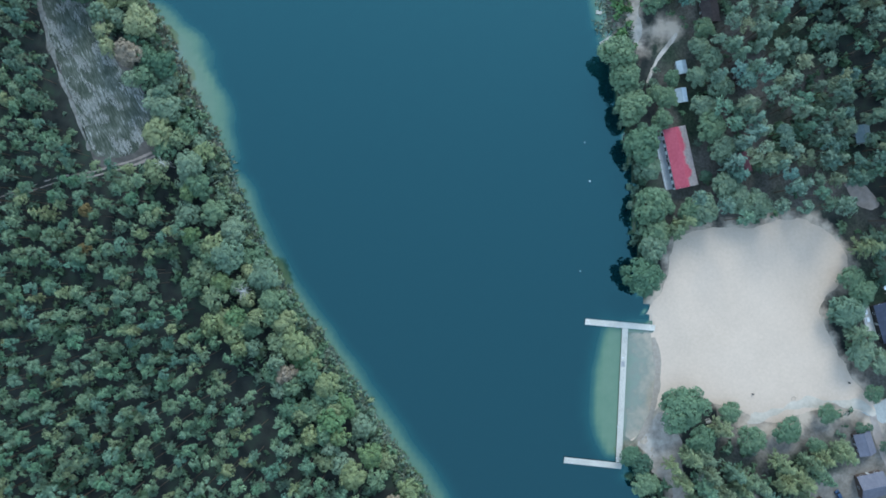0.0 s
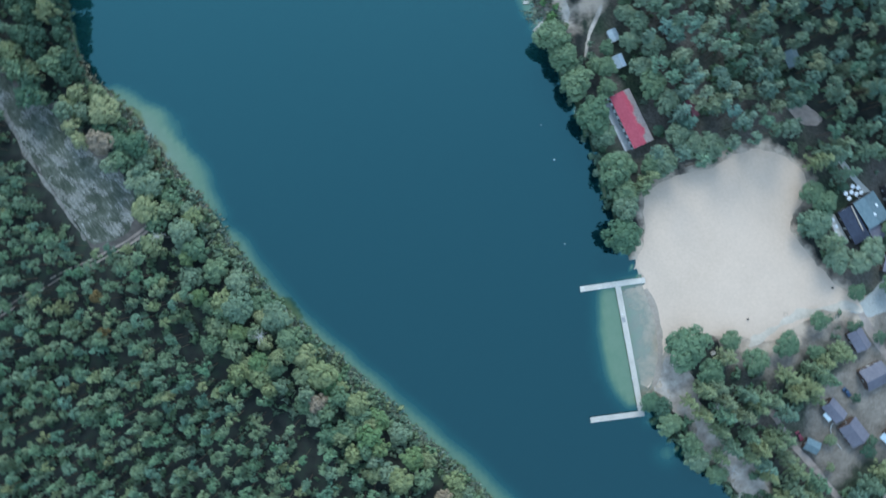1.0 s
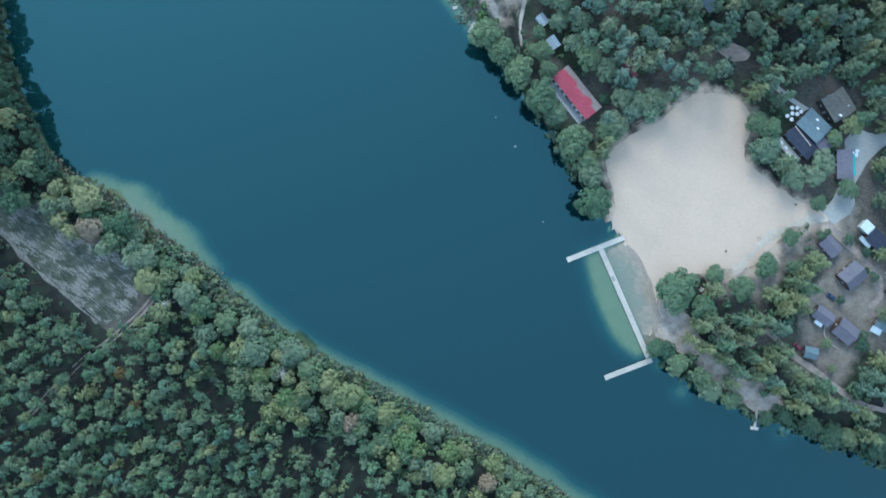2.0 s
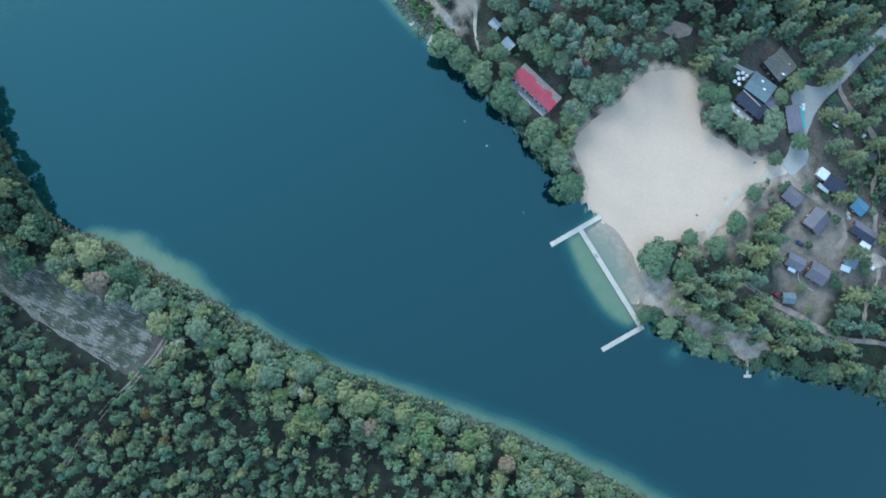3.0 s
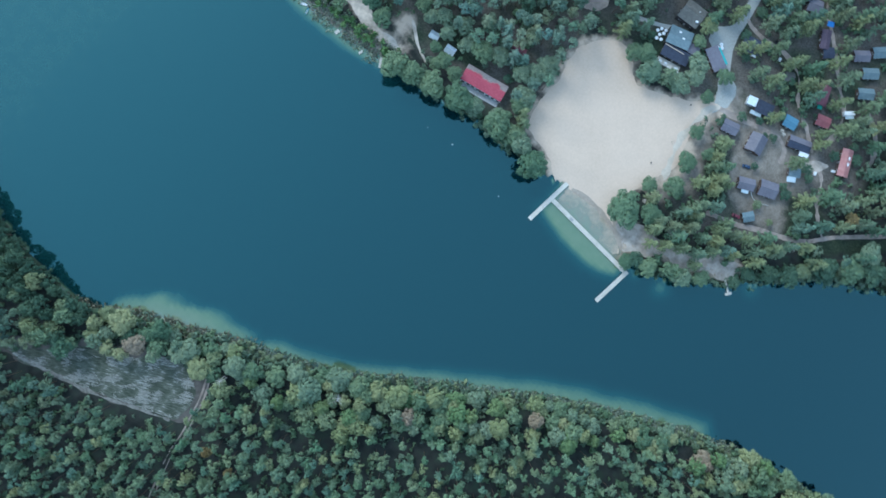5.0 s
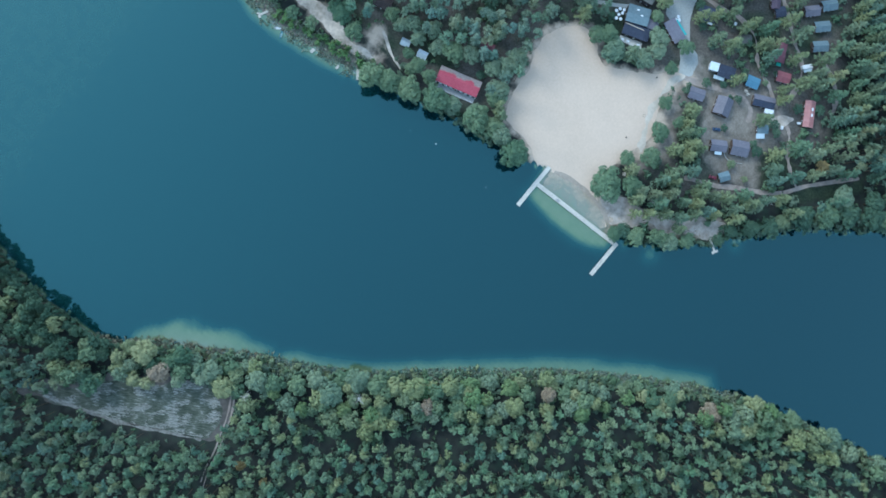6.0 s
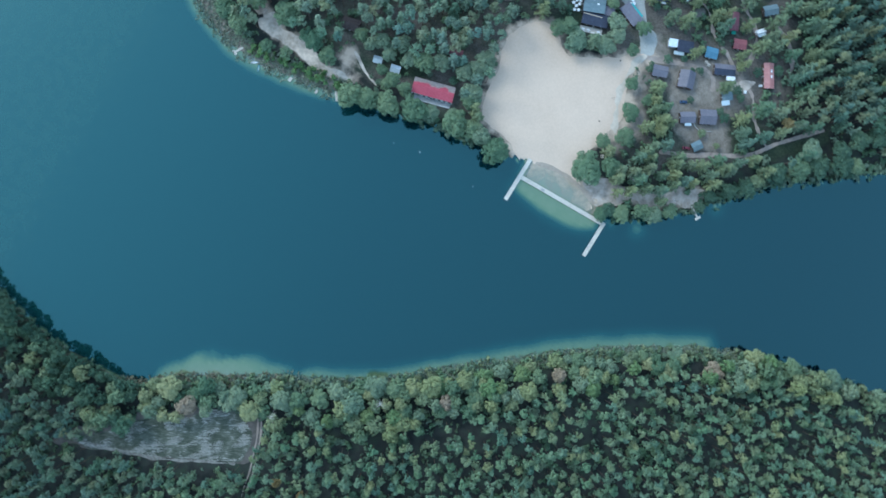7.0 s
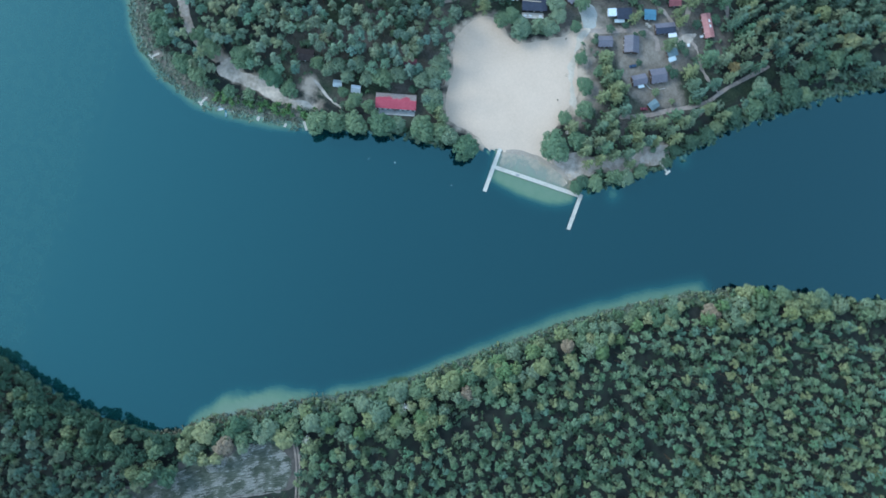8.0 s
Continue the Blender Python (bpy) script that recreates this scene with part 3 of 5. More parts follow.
def pine_crown(seed, top=18.5, wide=2.6, deep=4.6, count=36, tiers=((3, 0.42, 0.95), (5, 0.80, 1.05), (3, 0.95, 0.95))):
    """A rounded pine top: cushions of needles on short limbs round the stem."""
    r = np.random.default_rng(seed)
    out = [lobe(r, np.array([r.normal(0, 0.3), r.normal(0, 0.3), top - 0.6]), 1.05, 40, 0.38, 0.9, 2.5, loose=0.22)]
    for level, (n, rad, size) in enumerate(tiers):
        start = r.uniform(0, 6.28)
        for i in range(n):
            if r.uniform() < 0.1:
                continue
            a = start + 6.283 * i / n + r.normal(0, 0.3)
            d = wide * rad * r.uniform(0.72, 1.2)
            z = top - (level + 1.0) * deep / (len(tiers) + 0.6) + r.normal(0, 0.4)
            out.append(lobe(r, np.array([d * math.cos(a), d * math.sin(a), z]), size * r.uniform(0.75, 1.35), count, 0.38, 0.75, 2.7, loose=0.23))
    return gather(out)


def conifer_crown(seed, top=18.5, low=4.0, wide=3.4, levels=9, sprays=13, size=0.46):
    """A pointed crown: tiers of drooping boughs that widen towards the ground."""
    r = np.random.default_rng(seed)
    out = [clump(r, np.array([0, 0, top - 0.6]), 0.75, 16, 0.42, 1.5, 2.4, 0.5)]
    for level in range(levels):
        f = (level + 0.7) / levels
        z = top - (top - low) * f ** 1.05
        reach = wide * (0.10 + 0.90 * min(1.0, f * 1.25) ** 0.85) * (1.0 if f < 0.85 else 0.85)
        n = 3 + int(3 * f)
        start = r.uniform(0, 6.28)
        for i in range(n):
            if r.uniform() < 0.1:
                continue
            a = start + 6.283 * i / n + r.normal(0, 0.22)
            d = reach * r.uniform(0.75, 1.15)
            c = np.array([math.cos(a), math.sin(a), 0.0])
            for u in (0.42, 0.9):
                out.append(clump(r, c * d * u + (0, 0, z - 0.28 * d * u + r.normal(0, 0.25)), (0.45 + 0.45 * f) * (1.15 - 0.3 * u), sprays, size, 0.6, 3.0, 0.8))
    return gather(out)


def leaf_crown(seed, tall=12.0, wide=5.0, lobes=34, count=80, size=0.34, big=1.25):
    """A domed uneven crown, 5 m in radius before scaling: cushions of leaves packed over the dome."""
    r = np.random.default_rng(seed)
    out = []
    turn, k1, k2 = r.uniform(0, 6.28), r.uniform(0, 6.28), r.uniform(0, 6.28)
    for i in range(lobes):
        u = math.sqrt((i + 0.5) / lobes)
        a = turn + 2.39996 * i + r.normal(0, 0.12)
        edge = 1.0 + 0.10 * math.sin(2 * a + k1) + 0.10 * math.sin(3 * a + k2)
        d = wide * 0.86 * u * edge * r.uniform(0.9, 1.08)
        z = tall * (0.93 - 0.30 * u ** 2.4) + r.normal(0, 0.45)
        rad = big * r.uniform(0.72, 1.3) * (1.0 - 0.15 * u)
        out.append(lobe(r, np.array([d * math.cos(a), d * math.sin(a), z - 0.5 * rad]), rad, int(count * rad / big), size, 0.85))
        if u > 0.75 and r.uniform() < 0.6:
            out.append(lobe(r, np.array([0.93 * d * math.cos(a + 0.15), 0.93 * d * math.sin(a + 0.15), z - 0.16 * tall]), rad * 0.9, int(count * 0.5), size * 1.2, 0.9))
    return gather(out)


def stem(seed, tall, r0, limbs, reach, low):
    """A tapered six-sided trunk with a few limbs."""
    r = np.random.default_rng(seed)
    pieces = []

    def cone(a, b, ra, rb, k=6):
        a, b = np.array(a, float), np.array(b, float)
        d = (b - a) / np.linalg.norm(b - a)
        u = np.cross(d, (0.3, 0.9, 0.1))
        u /= np.linalg.norm(u)
        w = np.cross(d, u)
        t = np.arange(k) * 2 * math.pi / k
        ring = np.cos(t)[:, None] * u + np.sin(t)[:, None] * w
        i = np.arange(k)
        pieces.append((np.vstack([a + ra * ring, b + rb * ring]), np.vstack([np.stack([i, (i + 1) % k, (i + 1) % k + k], 1), np.stack([i, (i + 1) % k + k, i + k], 1)])))
    lean = r.normal(0, 0.02, 2) * tall
    cone((0, 0, -0.3), (lean[0] / 2, lean[1] / 2, tall / 2), r0, r0 * 0.7)
    cone((lean[0] / 2, lean[1] / 2, tall / 2), (lean[0], lean[1], tall), r0 * 0.7, r0 * 0.2)
    for i in range(limbs):
        z = tall * r.uniform(low, 0.92)
        a = r.uniform(0, 6.28)
        e = reach * r.uniform(0.5, 1.0)
        cone((lean[0] * z / tall, lean[1] * z / tall, z), (e * math.cos(a), e * math.sin(a), z + 0.25 * e), r0 * 0.25, r0 * 0.07, 4)
    return gather(pieces)


PINES = [pine_crown(100 + i, 18.3 + 0.4 * (i % 3), 2.3 + 0.22 * (i % 4), 4.4 + 0.5 * (i % 3)) for i in range(8)]
PINES += [conifer_crown(110 + i, 18.7 + 0.3 * (i % 3), 10.0, 2.6 + 0.2 * (i % 3), 5, 12, 0.42) for i in range(2)]
OPEN_PINES = [conifer_crown(150 + i, 18.4, 3.6 + 0.6 * (i % 2), 3.5 + 0.3 * (i % 3), 9, 14, 0.40) for i in range(5)]
PINE_STEMS = [stem(200 + i, 18.0, 0.2, 5, 1.8, 0.45) for i in range(3)]
LEAFY = [leaf_crown(300 + i, lobes=32 + 3 * i) for i in range(5)]
LEAFY_SMALL = [leaf_crown(340 + i, lobes=12 + i, count=54, size=0.52, big=1.75) for i in range(6)]
LEAFY_STEM = stem(260, 10.0, 0.28, 7, 3.0, 0.35)

OPEN_MESH = {k: [mesh_of("open_pine_crown", v, f, [m]) for v, f in OPEN_PINES] for k, m in (("grey", M_PINE), ("olive", M_LEAF["olive"]))}
PINE_STEM_MESH = [mesh_of("pine_trunk", v, f, [M_BARK], True) for v, f in PINE_STEMS]
LEAF_MESH = {k: [mesh_of("leafy_crown", v, f, [m]) for v, f in LEAFY] for k, m in M_LEAF.items()}
SMALL_MESH = {k: [mesh_of("small_crown", v, f, [m]) for v, f in LEAFY_SMALL] for k, m in M_LEAF.items()}
LEAF_STEM_MESH = mesh_of("leafy_trunk", *LEAFY_STEM, [M_BARK], True)


def plant(name, crown, trunk, x, y, turn, wide, tall, label, category, group, sink=0.0):
    ob = new(name)
    ob.matrix_basis = pose(x, y, height(x, y) - sink, 0, 0, turn)
    tagged(ob, label, category, group)
    for nm, me in (("trunk", trunk), ("crown", crown)):
        c = new(nm, me)
        c.parent = ob
        c.scale = (wide, wide, tall)
    return ob


# where nothing grows: ways, yards, buildings
BUILT = [  # middle, half length, half width, turn
    (86.8, 36.0, 14, 8, -77), (88.4, 70.9, 3, 3, 0), (88.4, 60.2, 3.5, 3.5, 0), (180, -20, 14, 9, 0), (163.5, -24.6, 9, 6.5, -77),
    (178.9, -42.0, 5, 6, -60), (237.5, -52, 10, 7, -73), (228, -77, 6, 5, -50), (197.6, -51.4, 6, 5, -71), (177.5, -75, 7, 5, -72),
    (158.6, -71.3, 5, 4, -72), (161.6, -87.1, 6, 6, -76), (181, -93.0, 5, 5, -80), (177.2, -105, 7, 5, -69), (204.6, -96.3, 4, 7, -70),
    (194.7, -105.3, 5, 4, -71), (186.5, -128.3, 10, 7, -156), (142.7, -97.5, 6, 5, -61), (148.5, -107.5, 6, 6, -65), (163, -112.4, 5, 5, -54),
    (130.9, -109.4, 5, 4, -36), (220, -112, 6, 4, -51), (230.6, -107, 6, 4, -49), (238, -100, 9, 4, -45), (207.6, -113.5, 5, 3, -45), (96.2, 91.4, 4, 3, -80),
]


def built_distance(p):
    best = np.full(len(p), 99.0)
    for x, y, a, b, turn in BUILT:
        c, s = math.cos(radians(turn)), math.sin(radians(turn))
        q = p - (x, y)
        u, v = np.abs(q[:, 0] * c + q[:, 1] * s) - a, np.abs(-q[:, 0] * s + q[:, 1] * c) - b
        best = np.minimum(best, np.maximum(u, v))
    return best


def scatter(lo, hi, gap, jitter, seed):
    r = np.random.default_rng(seed)
    ys = np.arange(lo[1], hi[1], gap * 0.866)
    pts = []
    for i, y in enumerate(ys):
        xs = np.arange(lo[0] + (i % 2) * gap / 2, hi[0], gap)
        pts.append(np.stack([xs, np.full(len(xs), y)], 1))
    p = np.vstack(pts)
    return p + r.normal(0, jitter * gap, p.shape)


def free(p, ways=1.0):
    ok = built_distance(p) > 1.0
    for line, half in (w for k, w in WAYS.items() if k != "clearing_edge"):
        ok &= line_distance(p, line) > half + ways
    ok &= line_distance(p, WAYS["path_south"][0][16:] - (3.2, 2.5)) > 3.0
    for k, m in (("beach", 1.5), ("clearing_soil", -1.6), ("bank", 1.0), ("north_bank", 0.6), ("plaza", 2.0), ("grey", -1.2), ("glade", -1.2)):
        ok &= signed(p, SHAPES[k]) < -m
    return ok & (line_distance(p, WAYS["clearing_edge"][0]) > 1.7)


def apart(p, others, gap):
    ok = np.ones(len(p), bool)
    for x, y, r in others:
        ok &= np.hypot(p[:, 0] - x, p[:, 1] - y) > r * gap
    return ok


# single broadleaf trees: x, y, crown radius, tall, tone
BIG = [
    (62.6, 74, 7.0, 15, "green"), (65.2, 65.2, 6.4, 14, "green"), (68.2, 54, 6.6, 14, "green"), (72.0, 40, 7.4, 15, "green"), (75, 31, 5.0, 11, "grey"), (75.8, 17, 7.6, 15, "green"),
    (77.6, 8, 5.4, 12, "green"), (77, 1.5, 5.8, 12, "grey"), (73, -9.8, 7.9, 14, "green"), (88.6, -58.4, 9.2, 12, "green"), (96.2, -70.5, 6.0, 10, "green"), (107, -60.5, 4.6, 6, "green"), (114.5, -70, 5.8, 9, "green"), (75.2, -22.9, 2.4, 3, "bright"), (140, -72.5, 3.6, 5, "green"), (149.5, -73.6, 4.4, 6, "olive"),
    (129, -66.8, 5.4, 6, "green"), (144.4, -60.2, 4.2, 5, "green"), (70.8, -78, 4.4, 6, "green"), (76, -88, 5.2, 7, "green"), (149, -21, 6.6, 10, "grey"), (154.6, -13.6, 5.4, 10, "green"),
    (83.6, -104.6, 5.0, 8, "grey"), (90.5, -112, 4.6, 7, "green"), (116, -136.6, 4.8, 8, "dark"), (121.5, -145.2, 5.6, 9, "dark"), (128.4, -148.6, 4.4, 8, "olive"), (137, -155.2, 6.4, 12, "dark"), (145, -166, 6.8, 12, "green"), (152, -175.6, 6.2, 12, "dark"), (159, -187.4, 6.6, 12, "dark"), (158, -167.6, 6.6, 11, "grey"), (165.5, -183, 6.0, 12, "dark"), (108.7, -128.4, 4.0, 6, "dark"),
]
BIG_WEST = [
    (-122, 72, 5.4, 13, "rust"), (-110, 42, 6.2, 13, "yellow"), (-107, 51, 5.4, 13, "grey"), (-82.5, -4, 6.8, 15, "grey"), (-84.7, -14, 4.2, 13, "bright"), (-97, 3.4, 3.6, 12, "bright"),
    (-69, -11, 6.4, 14, "grey"), (-66, -21, 5.6, 13, "green"), (-61, -29, 5.0, 13, "yellow"), (-56.6, -37, 6.4, 14, "yellow"), (-74, -30.5, 4.8, 12, "green"), (-81, 5.6, 5.4, 13, "grey"), (-88.5, 12.3, 5.2, 13, "green"),
    (-60, -48, 4.2, 13, "rust"), (-34, -85, 5.6, 14, "yellow"), (-94, 22, 5.2, 13, "green"), (-98, 30, 5.8, 13, "grey"), (-109, 68, 5.2, 13, "green"), (-118, 84, 6.6, 14, "yellow"), (-45, -52, 5.2, 13, "yellow"), (-28, -78, 5.0, 13, "bright"), (-137.2, 12.2, 2.6, 12, "orange"), (-138, -2, 2.2, 11, "orange"),
]
BIG_MORE = [
    (38, -190, 6.0, 14, "yellow"), (-17, -115, 5.6, 14, "bright"), (-19, -96, 4.2, 14, "rust"), (22, -172, 5.6, 14, "rust"), (43, -212, 6.0, 13, "green"), (48, -235, 6.4, 13, "grey"),
    (155, -37, 5.4, 9, "grey"), (97.3, 46.9, 5.8, 12, "green"), (101.8, 39, 5.0, 11, "grey"), (97.4, 29, 2.6, 4, "dark"), (108.2, 19.6, 5.6, 11, "grey"), (90.8, 15.2, 5.0, 10, "green"), (103, 25, 5.0, 11, "grey"), (169.5, -36.8, 5.8, 9, "grey"), (188.4, -28.2, 5.0, 8, "olive"), (80, 50, 4.2, 8, "green"), (82, 58, 4.4, 8, "green"), (95, 55, 4.6, 10, "grey"), (78, 60, 3.6, 7, "green"), (84, 66, 3.4, 6, "green"), (93, 66, 4.4, 10, "grey"), (93, 77, 4.2, 10, "grey"), (95, 84, 4.2, 10, "green"), (97, 72, 4.6, 12, "grey"), (101, 62, 4.6, 12, "grey"), (80, 20, 4.2, 8, "grey"), (95, 16, 6.4, 11, "grey"), (115, 18, 6.0, 11, "grey"), (84.2, 142.5, 6.6, 13, "green"), (85, 123.6, 7.4, 14, "green"), (79.8, 105.6, 6.8, 13, "green"), (75.6, 94.4, 5.2, 11, "green"), (72.8, 153.4, 6.2, 12, "green"), (69, 144.6, 6.0, 11, "green"), (91.4, 173, 6.2, 12, "green"), (84.4, 167.2, 5.8, 12, "green"), (90, 149, 5.6, 13, "green"),
    (165.6, -149.9, 4.0, 9, "orange"), (163, -40, 5.2, 9, "grey"), (212, -208.8, 6.6, 15, "grey"), (201, -212.8, 5.4, 14, "yellow"), (212, -191.6, 5.0, 14, "yellow"), (175.8, -189.2, 6.2, 13, "dark"), (188.4, -206.4, 6.0, 13, "green"), (181.2, -198.6, 5.6, 13, "dark"), (162.4, -195.2, 5.2, 11, "green"), (193.3, -222.2, 6.0, 13, "dark"), (179, -30, 3.8, 7, "green"), (161, -52, 3.8, 6, "green"), (151, -9, 5.0, 9, "green"), (175, -52, 4.6, 7, "green"),
]
singles = []


def pine_tree(x, y, wide, tall, tone):
    words = {"grey": "grey-green pine tree with a deep crown in the village", "olive": "olive-green pine tree with a deep crown in the village"}
    plant("pine_tree", OPEN_MESH[tone][int(rng.integers(5))], PINE_STEM_MESH[int(rng.integers(3))], x, y, float(rng.uniform(0, 360)), wide, tall, words[tone], "tree", "pines round the village")


# trees that stand among the cabins: x, y, crown radius, tone
AMONG = [(192, -49, 4.2, "olive"), (204, -62, 4.2, "olive"), (189, -71, 5.6, "olive"), (187, -63, 4.6, "grey"), (206, -74, 4.0, "olive"), (167, -108, 4.6, "olive"), (182, -111, 4.0, "olive"), (187, -108, 3.6, "olive"), (196, -115, 5.4, "olive"), (204, -118, 5.2, "grey"), (213, -117, 5.6, "olive"), (217, -99, 5.6, "grey"), (176, -84, 3.6, "olive"), (132, -84, 5.6, "olive"), (133, -89, 3.6, "olive"), (155, -124, 5.0, "olive"), (166, -133, 5.8, "grey"), (200, -85, 4.6, "olive"), (201, -25, 5.4, "grey"), (191, -27, 4.6, "grey"), (209, -23, 5.2, "grey")]
AMONG_MORE = [(89, -86, 4.2, "olive"), (94, -93, 4.6, "olive"), (97, -101, 4.4, "grey"), (103, -106, 4.4, "olive"), (92, -104, 3.8, "olive"), (109, -115, 4.0, "olive"), (85, -80, 3.4, "olive"), (174, 3, 5.2, "grey"), (164, 7, 5.2, "grey"), (197, -55, 4.0, "olive"), (218, -50, 5.2, "grey"), (220, -58, 5.2, "olive"), (222, -66, 5.2, "olive"), (231, -68, 4.4, "olive"), (244, -66, 5.4, "olive"), (147, -74, 5.0, "olive"), (125, -78, 4.6, "olive"), (112, -84, 4.6, "olive"), (105, -90, 4.6, "grey"), (118, -101, 4.6, "olive"), (120, -115, 5.0, "olive"), (108, -104, 4.4, "olive"), (127, -122, 4.8, "grey")]
for x, y, r, tone in AMONG + AMONG_MORE:
    pine_tree(x, y, r / 4.6, 0.85 + 0.05 * (r - 4), tone)
    singles.append((x, y, r))


def leafy_tree(x, y, r, tall, tone, where):
    k = int(rng.integers(5))
    words = {"green": "broad green leafy tree", "grey": "broad grey-green leafy tree", "yellow": "leafy tree turning yellow", "bright": "bright yellow-green leafy tree", "dark": "broad dark green leafy tree", "rust": "leafy tree with rusty brown foliage", "orange": "small leafy tree turned orange", "olive": "olive-green leafy tree"}
    plant("leafy_tree", LEAF_MESH[tone][k], LEAF_STEM_MESH, x, y, float(rng.uniform(0, 360)), r / 5.0, tall / 12.0, words[tone] + " " + where, "tree", "leafy trees by the lake")
    singles.append((x, y, r))


for row in BIG:
    leafy_tree(*row, "on the beach side of the lake")
for row in BIG_WEST:
    leafy_tree(*row, "on the wooded bank")
for row in BIG_MORE:
    leafy_tree(*row, "at the edge of the woods")


def bush(x, y, r, tone):
    words = {"dark": "low dark green bush beside a cabin", "olive": "low yellow-green bush beside a cabin", "green": "low green bush beside a cabin"}
    plant("bush", SMALL_MESH[tone][int(rng.integers(6))], LEAF_STEM_MESH, x, y, float(rng.uniform(0, 360)), r / 5.0, 0.26 + 0.02 * r, words[tone], "bush", "bushes in the village")


for x, y, r, tone in ((157.1, -65.9, 2.6, "dark"), (160, -65.2, 1.8, "dark"), (166.9, -72.2, 2.8, "dark"), (169.9, -91.7, 2.4, "dark"), (168, -87.5, 1.8, "dark"), (152.6, -94.2, 2.2, "dark"), (152.6, -116.3, 3.2, "dark"), (155, -112.4, 2.4, "dark"), (138.6, -108.6, 2.6, "olive"), (170, -116, 3.4, "dark"), (167, -119.4, 2.6, "dark"), (185.4, -122, 3.0, "dark"), (192, -132, 3.2, "dark"), (196, -126.5, 2.6, "dark"), (171.6, -80.6, 2.2, "dark"), (186.4, -98.8, 1.8, "green"), (199.6, -45.8, 3.0, "dark"), (190.8, -53, 2.6, "dark"), (203.6, -55, 2.2, "green"), (214.6, -43.6, 3.0, "dark"), (222, -41.6, 3.2, "dark"), (229, -40.6, 3.0, "dark"), (165.6, -9.6, 2.4, "dark"), (136.2, -119.6, 2.0, "olive")):
    bush(x, y, r, tone)


def join(name, items, mats, label, category):
    """Many plants in one mesh; each item: (verts, faces), material, matrix numbers, tint."""
    vs, fs, mi, ti, k = [], [], [], [], 0
    for (v, f), slot, (x, y, z, turn, wide, tall), tint in items:
        c, s = math.cos(turn), math.sin(turn)
        q = np.empty_like(v)
        q[:, 0] = x + wide * (c * v[:, 0] - s * v[:, 1])
        q[:, 1] = y + wide * (s * v[:, 0] + c * v[:, 1])
        q[:, 2] = z + tall * v[:, 2]
        vs.append(q)
        fs.append(f + k)
        k += len(v)
        mi.append(np.full(len(f), slot))
        ti.append(np.full(len(f), tint))
    me = mesh_of(name, np.vstack(vs), np.vstack(fs), mats)
    me.polygons.foreach_set("material_index", np.concatenate(mi).astype(np.int32))
    float_attribute(me, "tint", np.concatenate(ti), "FACE")
    return tagged(new(name, me), label, category, kind="stuff")


# the stretch of woods that is built tree by tree
WOODS = np.array([(-235, 40), (-232, 80), (-215, 140), (-195, 195), (-150, 240), (90, 278), (190, 165), (282, -40), (285, -80), (255, -248), (150, -305), (-60, -328), (-150, -240), (-195, -110)], float)

# the leafy fringe of the west bank and the pines behind it
p = scatter((-300, -400), (90, 330), 6.35, 0.24, 11)
d = -signed(p, LAKE)
dw, de = line_distance(p, W_LINE), line_distance(p, E_LINE)
west = (d > np.where((p[:, 1] > 104) | (p[:, 1] < -165), 0.3, 1.5)) & (dw < de)
gaps = [(-98, -6, 5), (-103, -16, 5), (-92, -24, 5), (-74, -48, 6), (-65, -62, 5), (-128, -14, 5), (-40, -128, 7), (-14, -142, 6), (-108, 20, 6), (-150, -40, 6), (-20, -190, 6), (10, -230, 7), (-60, -160, 6), (44, -256, 7), (40, -268, 8), (36, -280, 7)]
ok = west & free(p) & apart(p, singles, 0.85) & apart(p, [(x, y, r) for x, y, r in gaps], 1.0)
edge_wide = 24 - 9 * step01((p[:, 1] - 108) / 20) + wavy(p, 14.0, 6.0) - 9 * step01((-70 - p[:, 1]) / 80)
fringe = p[ok & (d < edge_wide) & (d < 75)]
fringe = fringe[rng.uniform(size=len(fringe)) < np.where((fringe[:, 1] > 102) | (fringe[:, 1] < -165), 0.9, 0.78)]
pines_w = p[ok & (d >= edge_wide)]
seen = inside(pines_w, WOODS)
tones = ["green", "grey", "green", "yellow", "grey", "green", "olive", "grey", "yellow", "green", "bright", "green", "yellow", "olive", "green", "grey"]
for i, (x, y) in enumerate(fringe):
    near = -signed(np.array([[x, y]]), LAKE)[0]
    r = float(rng.uniform(3.3, 5.6)) * (0.75 + 0.25 * min(1, near / 8)) * (0.86 if y > 108 else 1.0)
    tall = float(rng.uniform(9, 15)) * (0.5 + 0.5 * min(1, near / 9) if -165 < y < 100 else 1.3 if y > 0 else 1.65)
    tone = (tones if y < 100 else ["green", "dark", "yellow", "green", "dark", "green", "olive", "dark"] * 2)[int(rng.integers(16))]
    if -300 < y < 225:
        k = int(rng.integers(6))
        plant("leafy_tree", SMALL_MESH[tone][k], LEAF_STEM_MESH, float(x), float(y), float(rng.uniform(0, 360)), r / 5.0, tall / 12.0, {"green": "green leafy tree", "grey": "grey-green leafy tree", "yellow": "yellowing leafy tree", "bright": "bright green leafy tree", "rust": "pale rusty leafy tree", "olive": "olive-green leafy tree", "dark": "dark green leafy tree"}[tone] + " in the fringe of the wooded bank", "tree", "fringe of the wooded bank")

